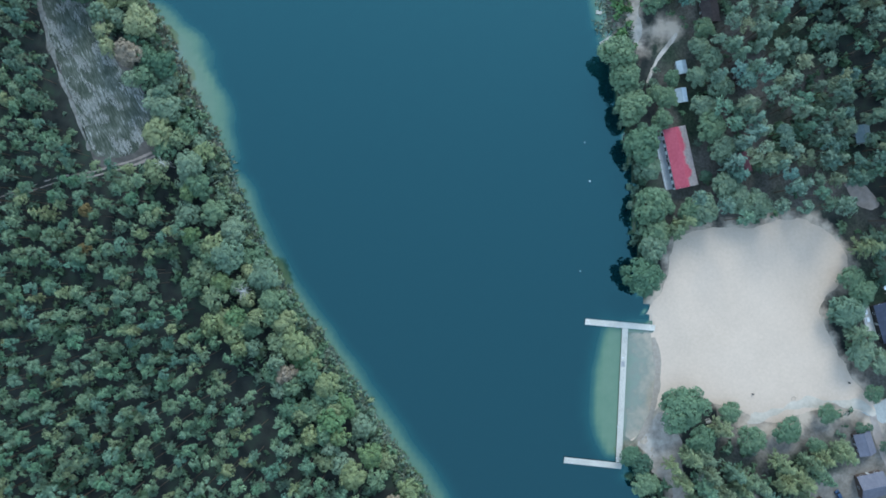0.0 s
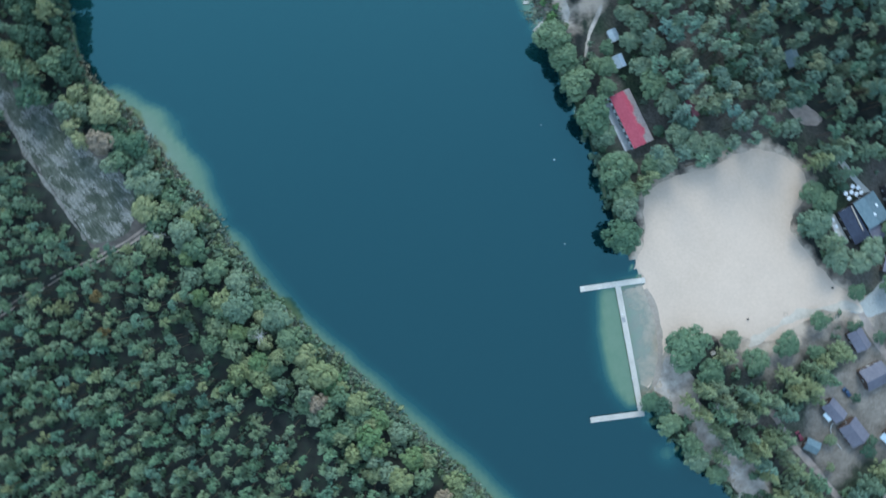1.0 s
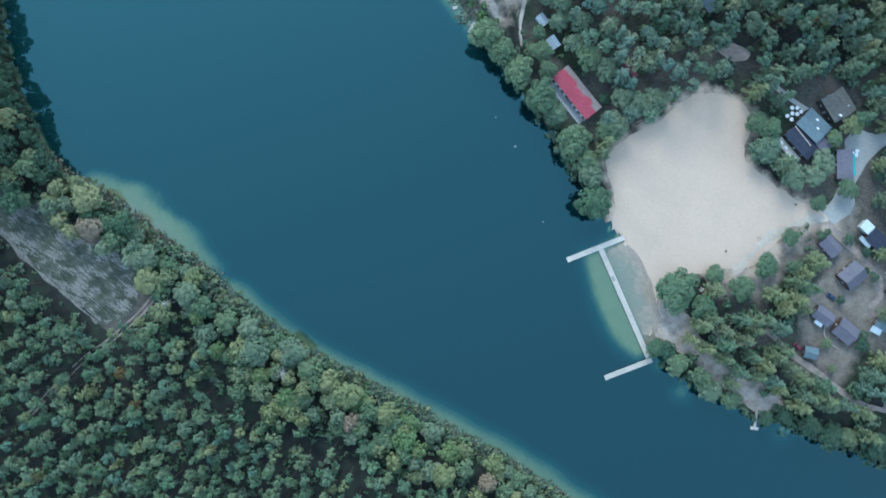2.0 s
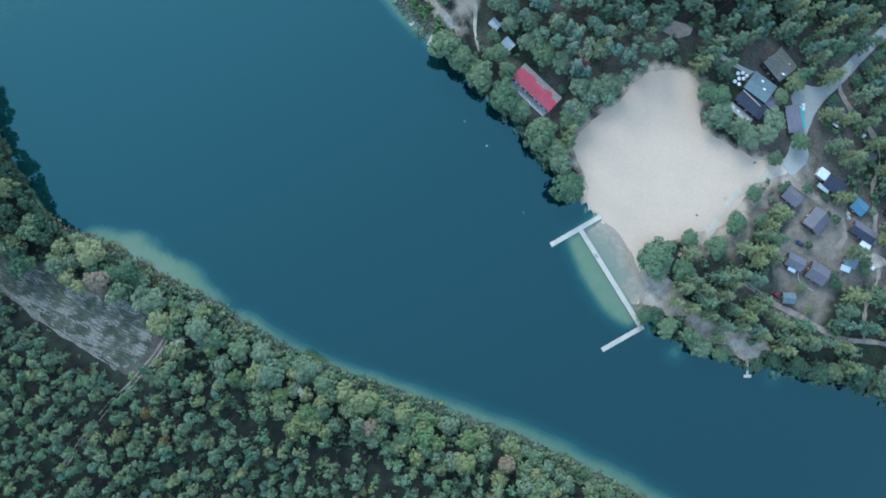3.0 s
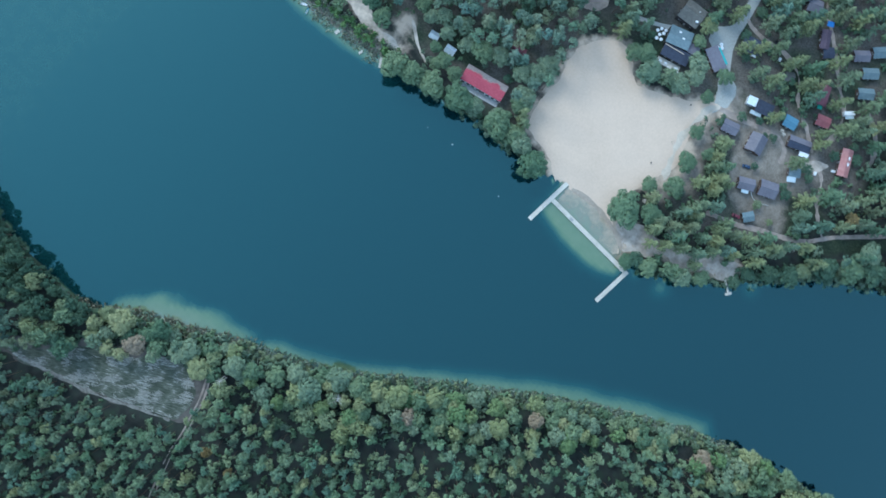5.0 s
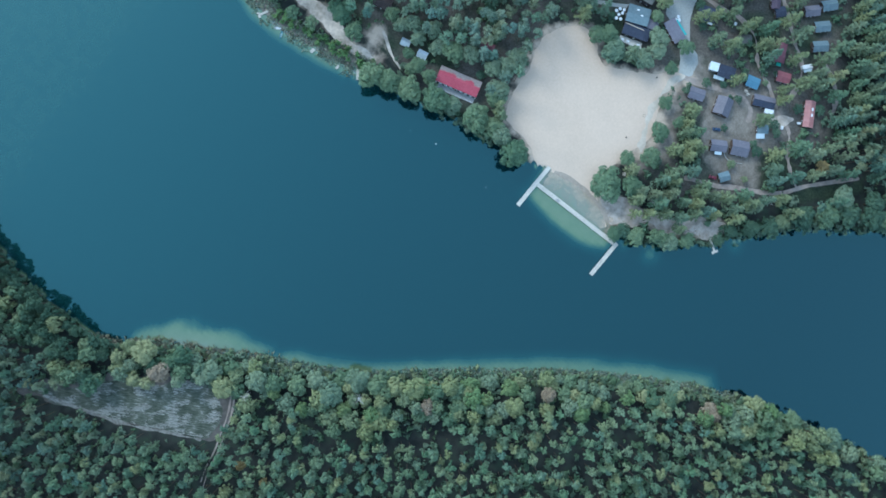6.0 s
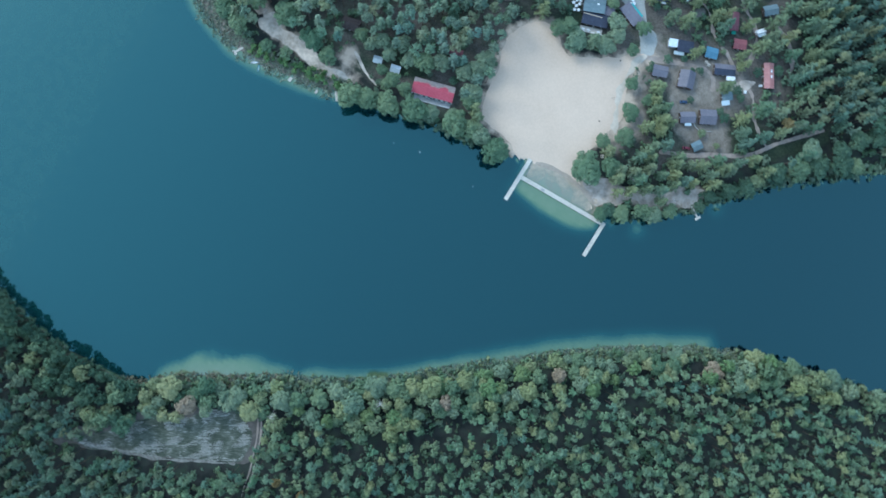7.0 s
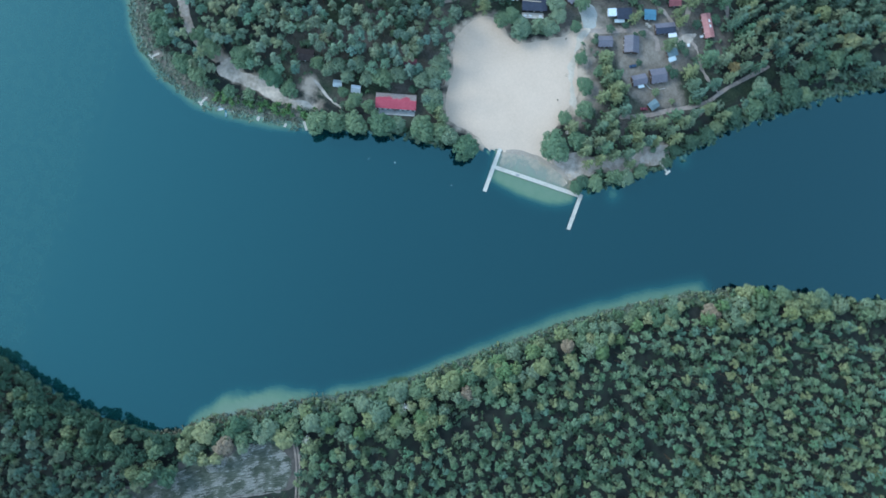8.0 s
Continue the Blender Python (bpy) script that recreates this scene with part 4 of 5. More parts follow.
# a close row of dark trees leaning out over the steep north-west shore
row = smooth_line(W_LINE[(W_LINE[:, 1] > 99) & (W_LINE[:, 1] < 222)], 3.9)
for x, y in row + rng.uniform(-0.9, 0.9, row.shape) - (1.2, 0.4):
    plant("leafy_tree", SMALL_MESH["dark"][int(rng.integers(6))], LEAF_STEM_MESH, float(x), float(y), float(rng.uniform(0, 360)), float(rng.uniform(0.46, 0.8)), float(rng.uniform(0.65, 1.75)), "slim dark green leafy tree leaning over the steep shore", "tree", "dark trees on the steep shore")


def pine_items(pts, small, large, pointed, pointed_south):
    out = []
    z = ground_height(pts)
    for (x, y), h in zip(pts, z):
        w, t, turn, tint = rng.uniform(small, large), rng.uniform(0.76, 1.14), rng.uniform(0, 6.28), rng.uniform()
        place = (x, y, h, turn, w, t)
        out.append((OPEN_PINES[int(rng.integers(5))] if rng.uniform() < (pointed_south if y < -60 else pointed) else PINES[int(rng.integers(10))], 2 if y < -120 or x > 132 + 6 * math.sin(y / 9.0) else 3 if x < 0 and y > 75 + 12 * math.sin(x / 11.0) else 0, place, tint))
        out.append((PINE_STEMS[int(rng.integers(3))], 1, place, tint))
    return out


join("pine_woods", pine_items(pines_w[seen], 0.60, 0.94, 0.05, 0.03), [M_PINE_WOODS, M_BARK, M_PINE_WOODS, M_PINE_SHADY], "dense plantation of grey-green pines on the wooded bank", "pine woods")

# east side: pines behind the beach, sparse trees in the village, woods beyond
p = scatter((40, -420), (330, 300), 6.4, 0.27, 12)
d = -signed(p, LAKE)
dw, de = line_distance(p, W_LINE), line_distance(p, E_LINE)
village = signed(p, VILLAGE)
shore_gap = np.where(p[:, 1] > 130, 13.0, 0) + np.where((p[:, 1] > 76) & (p[:, 1] <= 130), 9.0, 0) + np.where(p[:, 1] > 76, 0, np.where(p[:, 1] < -125, 0.8, 2.5))
lakeside = (p[:, 0] < 84) & (p[:, 1] > -20) & (p[:, 1] < 80)
east = (d > shore_gap) & (de < dw) & free(p) & (built_distance(p) > 3.0) & apart(p, singles, 0.8) & ~lakeside & ~((p[:, 1] < -54) & (p[:, 0] > 104) & (signed(p, SHAPES["beach"]) > -10))
thin = rng.uniform(size=len(p))
in_yard = signed(p, SHAPES["yard"]) > -1
pick = east & np.where(in_yard, thin < 0.0, np.where(village > 0, thin < 0.42, np.where((p[:, 1] < -112) & (d < np.where(p[:, 1] < -135, 22, 13)), thin < 0.2, thin < 0.96)))
pines_e = p[pick]
d_e, v_e = d[pick], village[pick]
in_view = inside(pines_e, WOODS)
low = in_view & (d_e < np.where(pines_e[:, 1] < -125, 7, 13))
for x, y in pines_e[low]:
    tone = (["green", "bright", "grey"] if y > 76 else ["dark", "dark", "green"])[int(rng.integers(3))]
    k = int(rng.integers(6))
    r, tall = float(rng.uniform(3.0, 4.6)), float(rng.uniform(6, 10))
    plant("leafy_tree", SMALL_MESH[tone][k], LEAF_STEM_MESH, float(x), float(y), float(rng.uniform(0, 360)), r / 5.0, tall / 12.0, {"green": "small green leafy tree near the water", "dark": "small dark green leafy tree near the water", "bright": "small bright green leafy tree near the water", "grey": "small grey-green leafy tree near the water"}[tone], "tree", "small trees along the shore")
rest = pines_e[in_view & ~low]
single = (rest[:, 0] < 262) & (rest[:, 1] < 12) & (rest[:, 1] > -150)
order = np.argsort(np.hypot(rest[:, 0] - 165, rest[:, 1] + 75) + 500 * ~single)[:290]
chosen = np.zeros(len(rest), bool)
chosen[order] = single[order]
for x, y in rest[chosen]:
    pine_tree(float(x), float(y), float(rng.uniform(0.80, 1.08)), float(rng.uniform(0.80, 1.06)), "olive" if rng.uniform() < 0.22 else "grey")
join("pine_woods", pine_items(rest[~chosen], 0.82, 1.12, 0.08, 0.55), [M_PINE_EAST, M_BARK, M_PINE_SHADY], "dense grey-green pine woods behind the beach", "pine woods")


# reeds along the shelving shores, open where boats and jetties lie
MOORED = [(54.8, 129.6), (53.4, 126.1), (57.4, 140.2), (75.4, 171.6), (56.4, 108.2), (57.2, 92.4), (60.2, 81.8)]
def reeds(name, line, lo, hi, out, back, count, seed, label):
    r = np.random.default_rng(seed)
    k = r.integers(len(line) - 1, size=count * 3)
    u = r.uniform(size=(count * 3, 1))
    q = line[k] * (1 - u) + line[k + 1] * u
    t = line[k + 1] - line[k]
    nrm = np.stack([-t[:, 1], t[:, 0]], 1) / np.linalg.norm(t, axis=1, keepdims=True)
    q = q + nrm * r.uniform(-1, 1, (len(q), 1)) * max(out, back)
    for x, y in MOORED:
        q = q[np.hypot(q[:, 0] - x, q[:, 1] - y) > 2.6]
    dd = -signed(q, LAKE)
    q = q[(q[:, 1] > lo) & (q[:, 1] < hi) & (dd > -out - wavy(q, 5, 1.0)) & (dd < back)][:count]
    n = len(q)
    z = np.maximum(ground_height(q), -0.4)
    a = r.uniform(0, 6.283, n)
    w = r.uniform(0.24, 0.52, n)
    h = r.uniform(0.4, 1.3, n)
    lean = r.normal(0, 0.9, (n, 2))
    dx, dy = np.cos(a) * w, np.sin(a) * w
    v = np.stack([np.stack([q[:, 0] - dx, q[:, 1] - dy, z], 1), np.stack([q[:, 0] + dx, q[:, 1] + dy, z], 1), np.stack([q[:, 0] + dx * 0.7 + lean[:, 0], q[:, 1] + dy * 0.7 + lean[:, 1], np.maximum(z, 0) + h], 1), np.stack([q[:, 0] - dx * 0.7 + lean[:, 0], q[:, 1] - dy * 0.7 + lean[:, 1], np.maximum(z, 0) + h * 0.9], 1)], 1).reshape(-1, 3)
    me = mesh_of(name, v, np.arange(4 * n).reshape(-1, 4), [M_REED])
    float_attribute(me, "tint", np.clip(r.uniform(0, 0.35, n) + 0.5 * (q[:, 1] > 35) * (q[:, 0] < 0), 0, 1), "FACE")
    tagged(new(name, me), label, "reeds", kind="stuff")


reeds("reeds", W_LINE, -200, 112, 2.2, 4.0, 9000, 21, "belt of green and brown reeds along the wooded bank")
reeds("reeds", E_LINE, 80, 215, 3.0, 9.0, 11000, 22, "belt of grey-green reeds round the point")


# low growth: a shrub belt at the water's edge and undergrowth between the pines
SHRUBS = [gather([clump(r_, np.array([r_.normal(0, 0.55), r_.normal(0, 0.55), r_.uniform(0.35, 0.8)]), 0.5, 22, 0.27, 0.9, 1.8) for _ in range(3)]) for r_ in (np.random.default_rng(400 + i) for i in range(4))]


def shrub_items(pts, small, large, tint_lo, tint_hi):
    z = np.maximum(ground_height(pts), -0.1)
    return [(SHRUBS[int(rng.integers(4))], 0, (x, y, h, rng.uniform(0, 6.28), w, w * rng.uniform(0.7, 1.2)), rng.uniform(tint_lo, tint_hi)) for (x, y), h, w in zip(pts, z, rng.uniform(small, large, len(pts)))]


q = scatter((-150, -330), (80, 240), 2.9, 0.25, 31)
dq = -signed(q, LAKE)
belt = q[(line_distance(q, W_LINE) < 7) & (dq > -0.3) & (dq < 7)]
# dark shrubs added on the north-west shore, coloured as the shade under its trees
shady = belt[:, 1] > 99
join("shrub_belt", shrub_items(belt[shady & (-signed(belt, LAKE) < 5)], 1.0, 2.0, 0.0, 0.2), [M_LEAF["dark"]], "dark shrubs standing in for shade under the trees at the water's edge", "shrubs")
belt = belt[~shady]
join("shrub_belt", shrub_items(belt, 1.6, 3.1, 0.05, 0.72), [M_MIX_WOODS], "grey-green shrubs along the wooded bank", "shrubs")
q = scatter((45, -260), (200, 215), 3.2, 0.25, 32)
dq = -signed(q, LAKE)
belt = q[(line_distance(q, E_LINE) < 8) & (dq > 0.3) & (dq < 8) & (signed(q, SHAPES["beach"]) < -1.5) & (signed(q, SHAPES["grey"]) < 1.0) & (signed(q, SHAPES["bank"]) < 0) & (line_distance(q, WAYS["bank_streak"][0]) > 3.5) & ((dq > 4.5) | (q[:, 1] < 80)) & (q[:, 1] < 134) & ((q[:, 1] > 60) | (q[:, 1] < -85) | ((dq < 4) & (q[:, 1] > -16)))]
lush = (belt[:, 1] > 78) & (belt[:, 1] < 136)
join("bank_grass", shrub_items(belt[lush], 1.8, 3.4, 0.0, 1.0), [M_LUSH], "lush bright green growth on the bank of the point", "grass")
belt = belt[~lush]
join("shrub_belt", shrub_items(belt, 1.4, 2.8, 0.0, 0.3), [M_MIX_WOODS], "green shrubs along the shore below the village", "shrubs")
q = scatter((-240, -340), (270, 250), 5.2, 0.3, 33)
dq = -signed(q, LAKE)
wood = q[inside(q, WOODS) & (dq > 8) & free(q, 0.3) & (signed(q, SHAPES["yard"]) < -1) & (rng.uniform(size=len(q)) < np.where(q[:, 0] < 60, 0.62, 0.42))]
join("undergrowth", shrub_items(wood, 1.0, 4.0, 0.0, 0.5), [M_MIX_WOODS], "low green undergrowth between the pines", "undergrowth")

# the woods go on beyond
FAR_CROWNS = [clump(np.random.default_rng(500 + i), np.array([0, 0, 14.5]), 4.0, 30, 1.7, 1.3, 1.8) for i in range(3)]
FAR_STEM = stem(520, 15.0, 0.22, 0, 1.0, 0.5)
q = scatter((-420, -440), (470, 440), 16.0, 0.25, 34)
dq = -signed(q, LAKE)
q = q[(dq > 4) & ~inside(q, WOODS) & (line_distance(q, WAYS["asphalt"][0]) > 6)]
far = []
for x, y in q:
    place, tint = (x, y, 1.4, rng.uniform(0, 6.28), rng.uniform(0.9, 1.3), rng.uniform(0.85, 1.15)), rng.uniform()
    far += [(FAR_CROWNS[int(rng.integers(3))], 0, place, tint), (FAR_STEM, 1, place, tint)]
join("far_woods", far, [M_PINE_WOODS, M_BARK], "pine woods that go on behind the lake", "pine woods")


# bleached brush laid in rows over the clearing
r = np.random.default_rng(41)
n = 9000
q = r.uniform((-176, 28), (-108, 132), (n * 14, 2))
along, across = np.array([math.cos(radians(-63)), math.sin(radians(-63))]), np.array([math.sin(radians(63)), math.cos(radians(63))])
u = q @ across
q = q - across * (u - np.round(u / 1.7) * 1.7 - r.normal(0, 0.42, len(u)))[:, None]
q = q[(signed(q, SHAPES["clearing"]) > 0.6) & (r.uniform(size=len(q)) < 0.0 + 0.6 * wavy(q, 6.0, 1.0, 2.0) + 0.5 * wavy(q, 2.3, 1.0))][:n]
n = len(q)
a = radians(-63) + r.normal(0, 0.35, n)
h, w = r.uniform(0.3, 1.1, n), r.uniform(0.04, 0.11, n)
e = np.stack([np.cos(a), np.sin(a)], 1) * h[:, None]
f = np.stack([-np.sin(a), np.cos(a)], 1) * w[:, None]
z = ground_height(q) + r.uniform(0.1, 0.4, n)
v = np.stack([np.column_stack([q - e - f, z]), np.column_stack([q + e - f, z + r.normal(0, 0.12, n)]), np.column_stack([q + e + f, z + 0.06]), np.column_stack([q - e + f, z + 0.05])], 1).reshape(-1, 3)
brush = mesh_of("brush_rows", v, np.arange(4 * n).reshape(-1, 4), [surface("bleached_brush", (0.20, 0.205, 0.18), (0.48, 0.48, 0.44), 1.4, 0.05, 0.9)])
tagged(new("brush_rows", brush), "bleached felled brush lying in rows", "brush", kind="stuff")

# a dead tree with bare pale limbs in the fringe
def dead_tree(x, y, seed, tall, limbs, reach, low):
    ob = new("dead_tree")
    ob.matrix_basis = pose(x, y, height(x, y))
    tagged(ob, "dead tree with bare bleached limbs", "tree", "dead trees")
    v, f = stem(seed, tall, 0.3, limbs, reach, low)
    new("trunk", mesh_of("dead_trunk", v, f, [M_DEADWOOD], True)).parent = ob


dead_tree(-75.7, -16.8, 77, 16.5, 24, 4.2, 0.55)
dead_tree(96.6, -111, 78, 8.0, 34, 3.4, 0.45)
dead_tree(95.6, -84.4, 79, 9.0, 30, 3.0, 0.5)
dead_tree(134, -135.6, 80, 8.0, 30, 3.6, 0.45)
dead_tree(-107, 30, 81, 13.0, 30, 3.6, 0.6)


# ---- pier ----
def deck(bm, a, b, half, z, gap=0.28):
    """Planks laid across from a to b."""
    a, b = Vector((*a, 0)), Vector((*b, 0))
    d = b - a
    turn = math.atan2(d.y, d.x)
    n = int(d.length / gap)
    for i in range(n):
        c = a + d * ((i + 0.5) / n)
        m = Matrix.Translation((c.x, c.y, z + random.uniform(-0.008, 0.008))) @ Matrix.Rotation(turn + random.uniform(-0.008, 0.008), 4, "Z")
        box(bm, -gap * 0.47, -half, -0.06, gap * 0.47, half, 0.0, m)
    return bm


PIER_A, PIER_B, PIER_T, PIER_C, PIER_D = (53.4, -27.4), (80.3, -29.4), (68.9, -28.6), (66.9, -82.6), (45.9, -80.9)
pier = thing("bathing_pier", 0, 0, 0, 0, "long weathered plank pier round the bathing place", "pier")
for nm, a, b in (("north_arm", PIER_A, PIER_B), ("long_deck", (68.8, -29.8), (67.0, -81.4)), ("south_arm", (68.1, -82.8), PIER_D)):
    arm = part(nm, deck(bmesh.new(), a, b, 1.15, 0.62), M_DECK, pier)
    v = Vector(b) - Vector(a)
    side = Vector((-v.y, v.x)).normalized()
    for s in (-1, 1):
        bm = bmesh.new()
        m = Matrix.Translation((*((Vector(a) + Vector(b)) / 2 + side * s * 0.95), 0.46)) @ Matrix.Rotation(math.atan2(v.y, v.x), 4, "Z")
        part("beam", box(bm, -v.length / 2, -0.08, -0.1, v.length / 2, 0.08, 0.09, m), M_POST, arm)
    n = max(3, int(v.length / 4.5))
    for i in range(n + 1):
        for s in (-1, 1):
            q = Vector(a) + v * (0.02 + 0.96 * i / n) + side * s * 0.95
            part("post", tube(bmesh.new(), (q.x, q.y, -3.0), (q.x, q.y, 0.52), 0.11, 0.1), M_POST, arm)


def bollard(x, y):
    ob = thing("mooring_post", x, y, 0.62, 0, "short white mooring post on the pier", "mooring post", "mooring posts on the pier")
    part("stem", tube(bmesh.new(), (0, 0, 0), (0, 0, 0.5), 0.15, 0.13, 10), M_WHITE, ob)
    part("cap", tube(bmesh.new(), (0, 0, 0.5), (0, 0, 0.6), 0.2, 0.17, 10), M_WHITE, ob)


for x, y in ((54.6, -27.0), (55.0, -28.2), (61.0, -28.9), (63.4, -29.0), (65.8, -29.2), (68.0, -41.0), (66.9, -50.5), (66.3, -67.5), (65.9, -79.6), (52.0, -80.4), (49.0, -81.8)):
    bollard(x, y)

# boards darkened by wet near the middle of the long deck
pool = thing("wet_mat", 68.1, -43.5, 0.63, -88, "dark wet mat lying on the pier", "mat")
part("mat", box(bmesh.new(), -1.0, -0.7, 0, 1.0, 0.7, 0.02), surface("wet_mat", (0.25, 0.24, 0.24), (0.36, 0.35, 0.34), 2, 0.5), pool)


def jetty(x, y, turn, long, half, label, head=0.0):
    ob = thing("jetty", x, y, 0, turn, label, "jetty")
    part("deck", deck(bmesh.new(), (0, 0), (long, 0), half, 0.45), M_DECK, ob)
    if head:
        part("head", deck(bmesh.new(), (0, -head / 2), (0, head / 2), 0.7, 0.46), M_DECK, ob)
    for u in (0.05, 0.5, 0.95):
        for s in (-1, 1):
            part("post", tube(bmesh.new(), (u * long, s * half * 0.85, -2.0), (u * long, s * half * 0.85, 0.6), 0.08, 0.07), M_POST, ob)


jetty(57.8, 80.2, 33, 5.6, 0.75, "small grey plank jetty beside the shore trees")
jetty(95.6, -129.6, 56, 9.0, 0.6, "narrow plank jetty with a cross head", 3.6)
jetty(72.6, 174.8, -50, 10.0, 0.6, "plank jetty with a cross head among reeds", 3.4)
jetty(55.2, 141.4, -30, 5.5, 0.6, "small plank jetty with a cross head among reeds", 3.0)
jetty(55.2, 108.4, -10, 2.6, 0.9, "short pale fishing platform in the reeds")
jetty(56.0, 92.8, -10, 2.4, 0.7, "short grey fishing platform in the reeds")


def boat(x, y, turn, material, label):
    ob = thing("rowing_boat", x, y, 0.0, turn, label, "boat", "boats moored by the reeds")
    def hull(k, z0, z1):
        bm = bmesh.new()
        rings = []
        for z, s in ((z0, 0.72), (z1, 1.0)):
            rings.append([bm.verts.new((1.9 * s * k * u, 0.68 * s * k * w, z)) for u, w in ((-1, 0.6), (-1, -0.6), (-0.3, -1), (0.5, -0.85), (1.0, -0.25), (1.12, 0), (1.0, 0.25), (0.5, 0.85), (-0.3, 1))])
        bm.faces.new(rings[0][::-1])
        for i in range(9):
            bm.faces.new((rings[0][i], rings[0][(i + 1) % 9], rings[1][(i + 1) % 9], rings[1][i]))
        return bm, rings
    bm, _ = hull(1.0, -0.12, 0.42)
    part("hull", bm, material, ob)
    bm, _ = hull(0.9, 0.14, 0.41)
    part("inside", bm, material, ob)
    for u in (-0.9, 0.2):
        part("bench", box(bmesh.new(), u - 0.14, -0.56, 0.28, u + 0.14, 0.56, 0.33), M_DECK, ob)


boat(55.3, 129.6, -60, M_WHITE, "white rowing boat moored in the reeds")
boat(53.7, 126.2, 20, ROOF["teal"], "turquoise rowing boat moored in the reeds")


def buoy(x, y, size):
    ob = thing("buoy", x, y, 0.0, 0, "small white float buoy on the lake", "buoy", "buoys of the bathing place")
    bm = bmesh.new()
    bmesh.ops.create_uvsphere(bm, u_segments=12, v_segments=8, radius=size)
    part("float", bm, M_WHITE, ob, smooth=True)
    part("ring", tube(bmesh.new(), (0, 0, size * 0.85), (0, 0, size * 1.3), size * 0.2, size * 0.15), M_POST, ob)


for x, y, size in ((54.6, 27.0, 0.34), (52.4, 42.1, 0.2), (51.3, -7.9, 0.2)):
    buoy(x, y, size)


# ---- houses ----
def window(parent, x, y, z, w, h, turn):
    m = Matrix.Translation((x, y, z)) @ Matrix.Rotation(radians(turn), 4, "Z")
    bm = bmesh.new()
    for a, b, c, d in ((-w / 2, -w / 2 + 0.08, -h / 2, h / 2), (w / 2 - 0.08, w / 2, -h / 2, h / 2), (-w / 2, w / 2, -h / 2, -h / 2 + 0.08), (-w / 2, w / 2, h / 2 - 0.08, h / 2)):
        box(bm, a, -0.05, c, b, 0.03, d, m)
    win = part("window", bm, M_WHITE, parent)
    part("pane", box(bmesh.new(), -w / 2 + 0.08, -0.02, -h / 2 + 0.08, w / 2 - 0.08, 0.0, h / 2 - 0.08, m), M_GLASS, win)


def roof_slope(bm, long, run, z_low, z_high, side, over, thick=0.14):
    y0, y1 = side * (run + over), side * -0.04
    low = z_low - (z_high - z_low) * over / run
    pts = [(-long / 2 - over, y0, low), (long / 2 + over, y0, low), (long / 2 + over, y1, z_high), (-long / 2 - over, y1, z_high)]
    top = [bm.verts.new((x, y, z + thick)) for x, y, z in pts]
    bot = [bm.verts.new(q) for q in pts]
    bm.faces.new(top if side < 0 else top[::-1])
    bm.faces.new(bot[::-1] if side < 0 else bot)
    for i in range(4):
        j = (i + 1) % 4
        bm.faces.new((top[j], top[i], bot[i], bot[j]) if side < 0 else (top[i], top[j], bot[j], bot[i]))
    return bm


def cabin(x, y, long, wide, turn, roof, label, walls=None, eave=2.5, rise=1.4, over=0.35, flat=False, name="cabin", category="cabin", chimney=False, roof_b=None):
    ob = thing(name, x, y, height(x, y), turn, label, category, "cabins of the village")
    walls = walls or M_WOODWALL
    bm = bmesh.new()
    box(bm, -long / 2, -wide / 2, -0.4, long / 2, wide / 2, eave)
    if not flat:
        for s in (-1, 1):
            a = [bm.verts.new((s * long / 2, q * wide / 2, eave)) for q in (-1, 1)] + [bm.verts.new((s * long / 2, 0, eave + rise))]
            b = [bm.verts.new((s * (long / 2 - 0.15), q * wide / 2, eave)) for q in (-1, 1)] + [bm.verts.new((s * (long / 2 - 0.15), 0, eave + rise))]
            bm.faces.new(a if s > 0 else a[::-1])
            bm.faces.new(b[::-1] if s > 0 else b)
    part("wall", bm, walls, ob)
    if flat:
        bm = bmesh.new()
        m = Matrix.Translation((0, 0, eave + 0.12)) @ Matrix.Rotation(0.04, 4, "X")
        r = part("roof", box(bm, -long / 2 - over, -wide / 2 - over, 0, long / 2 + over, wide / 2 + over, 0.14, m, 0.02), ROOF[roof], ob)
    else:
        for s in (-1, 1):
            bm = roof_slope(bmesh.new(), long, wide / 2, eave, eave + rise, s, over)
            r = part("roof", bm, ROOF[roof_b if roof_b and s > 0 else roof], ob)
        part("ridge_cap", box(bmesh.new(), -long / 2 - over, -0.16, eave + rise + 0.1, long / 2 + over, 0.16, eave + rise + 0.19), ROOF[roof], ob)
    if chimney:
        ch = part("chimney", box(bmesh.new(), long * 0.18, wide * 0.12, eave, long * 0.18 + 0.5, wide * 0.12 + 0.5, eave + rise + 0.9), M_PALEWALL, ob)
    door = part("door", box(bmesh.new(), -0.45, -wide / 2 - 0.04, 0.02, 0.45, -wide / 2 + 0.02, 2.05), M_PALEWALL, ob)
    part("handle", box(bmesh.new(), 0.3, -wide / 2 - 0.09, 0.98, 0.36, -wide / 2 - 0.04, 1.1), M_GLASS, door)
    for u in (-0.3, 0.3):
        window(ob, u * long, -wide / 2 - 0.02, 1.45, 1.0, 0.95, 0)
        window(ob, u * long, wide / 2 + 0.02, 1.45, 1.0, 0.95, 180)
    for s in (-1, 1):
        window(ob, s * (long / 2 + 0.02), 0, 1.45, 1.0, 0.95, 90 * s)
    return ob


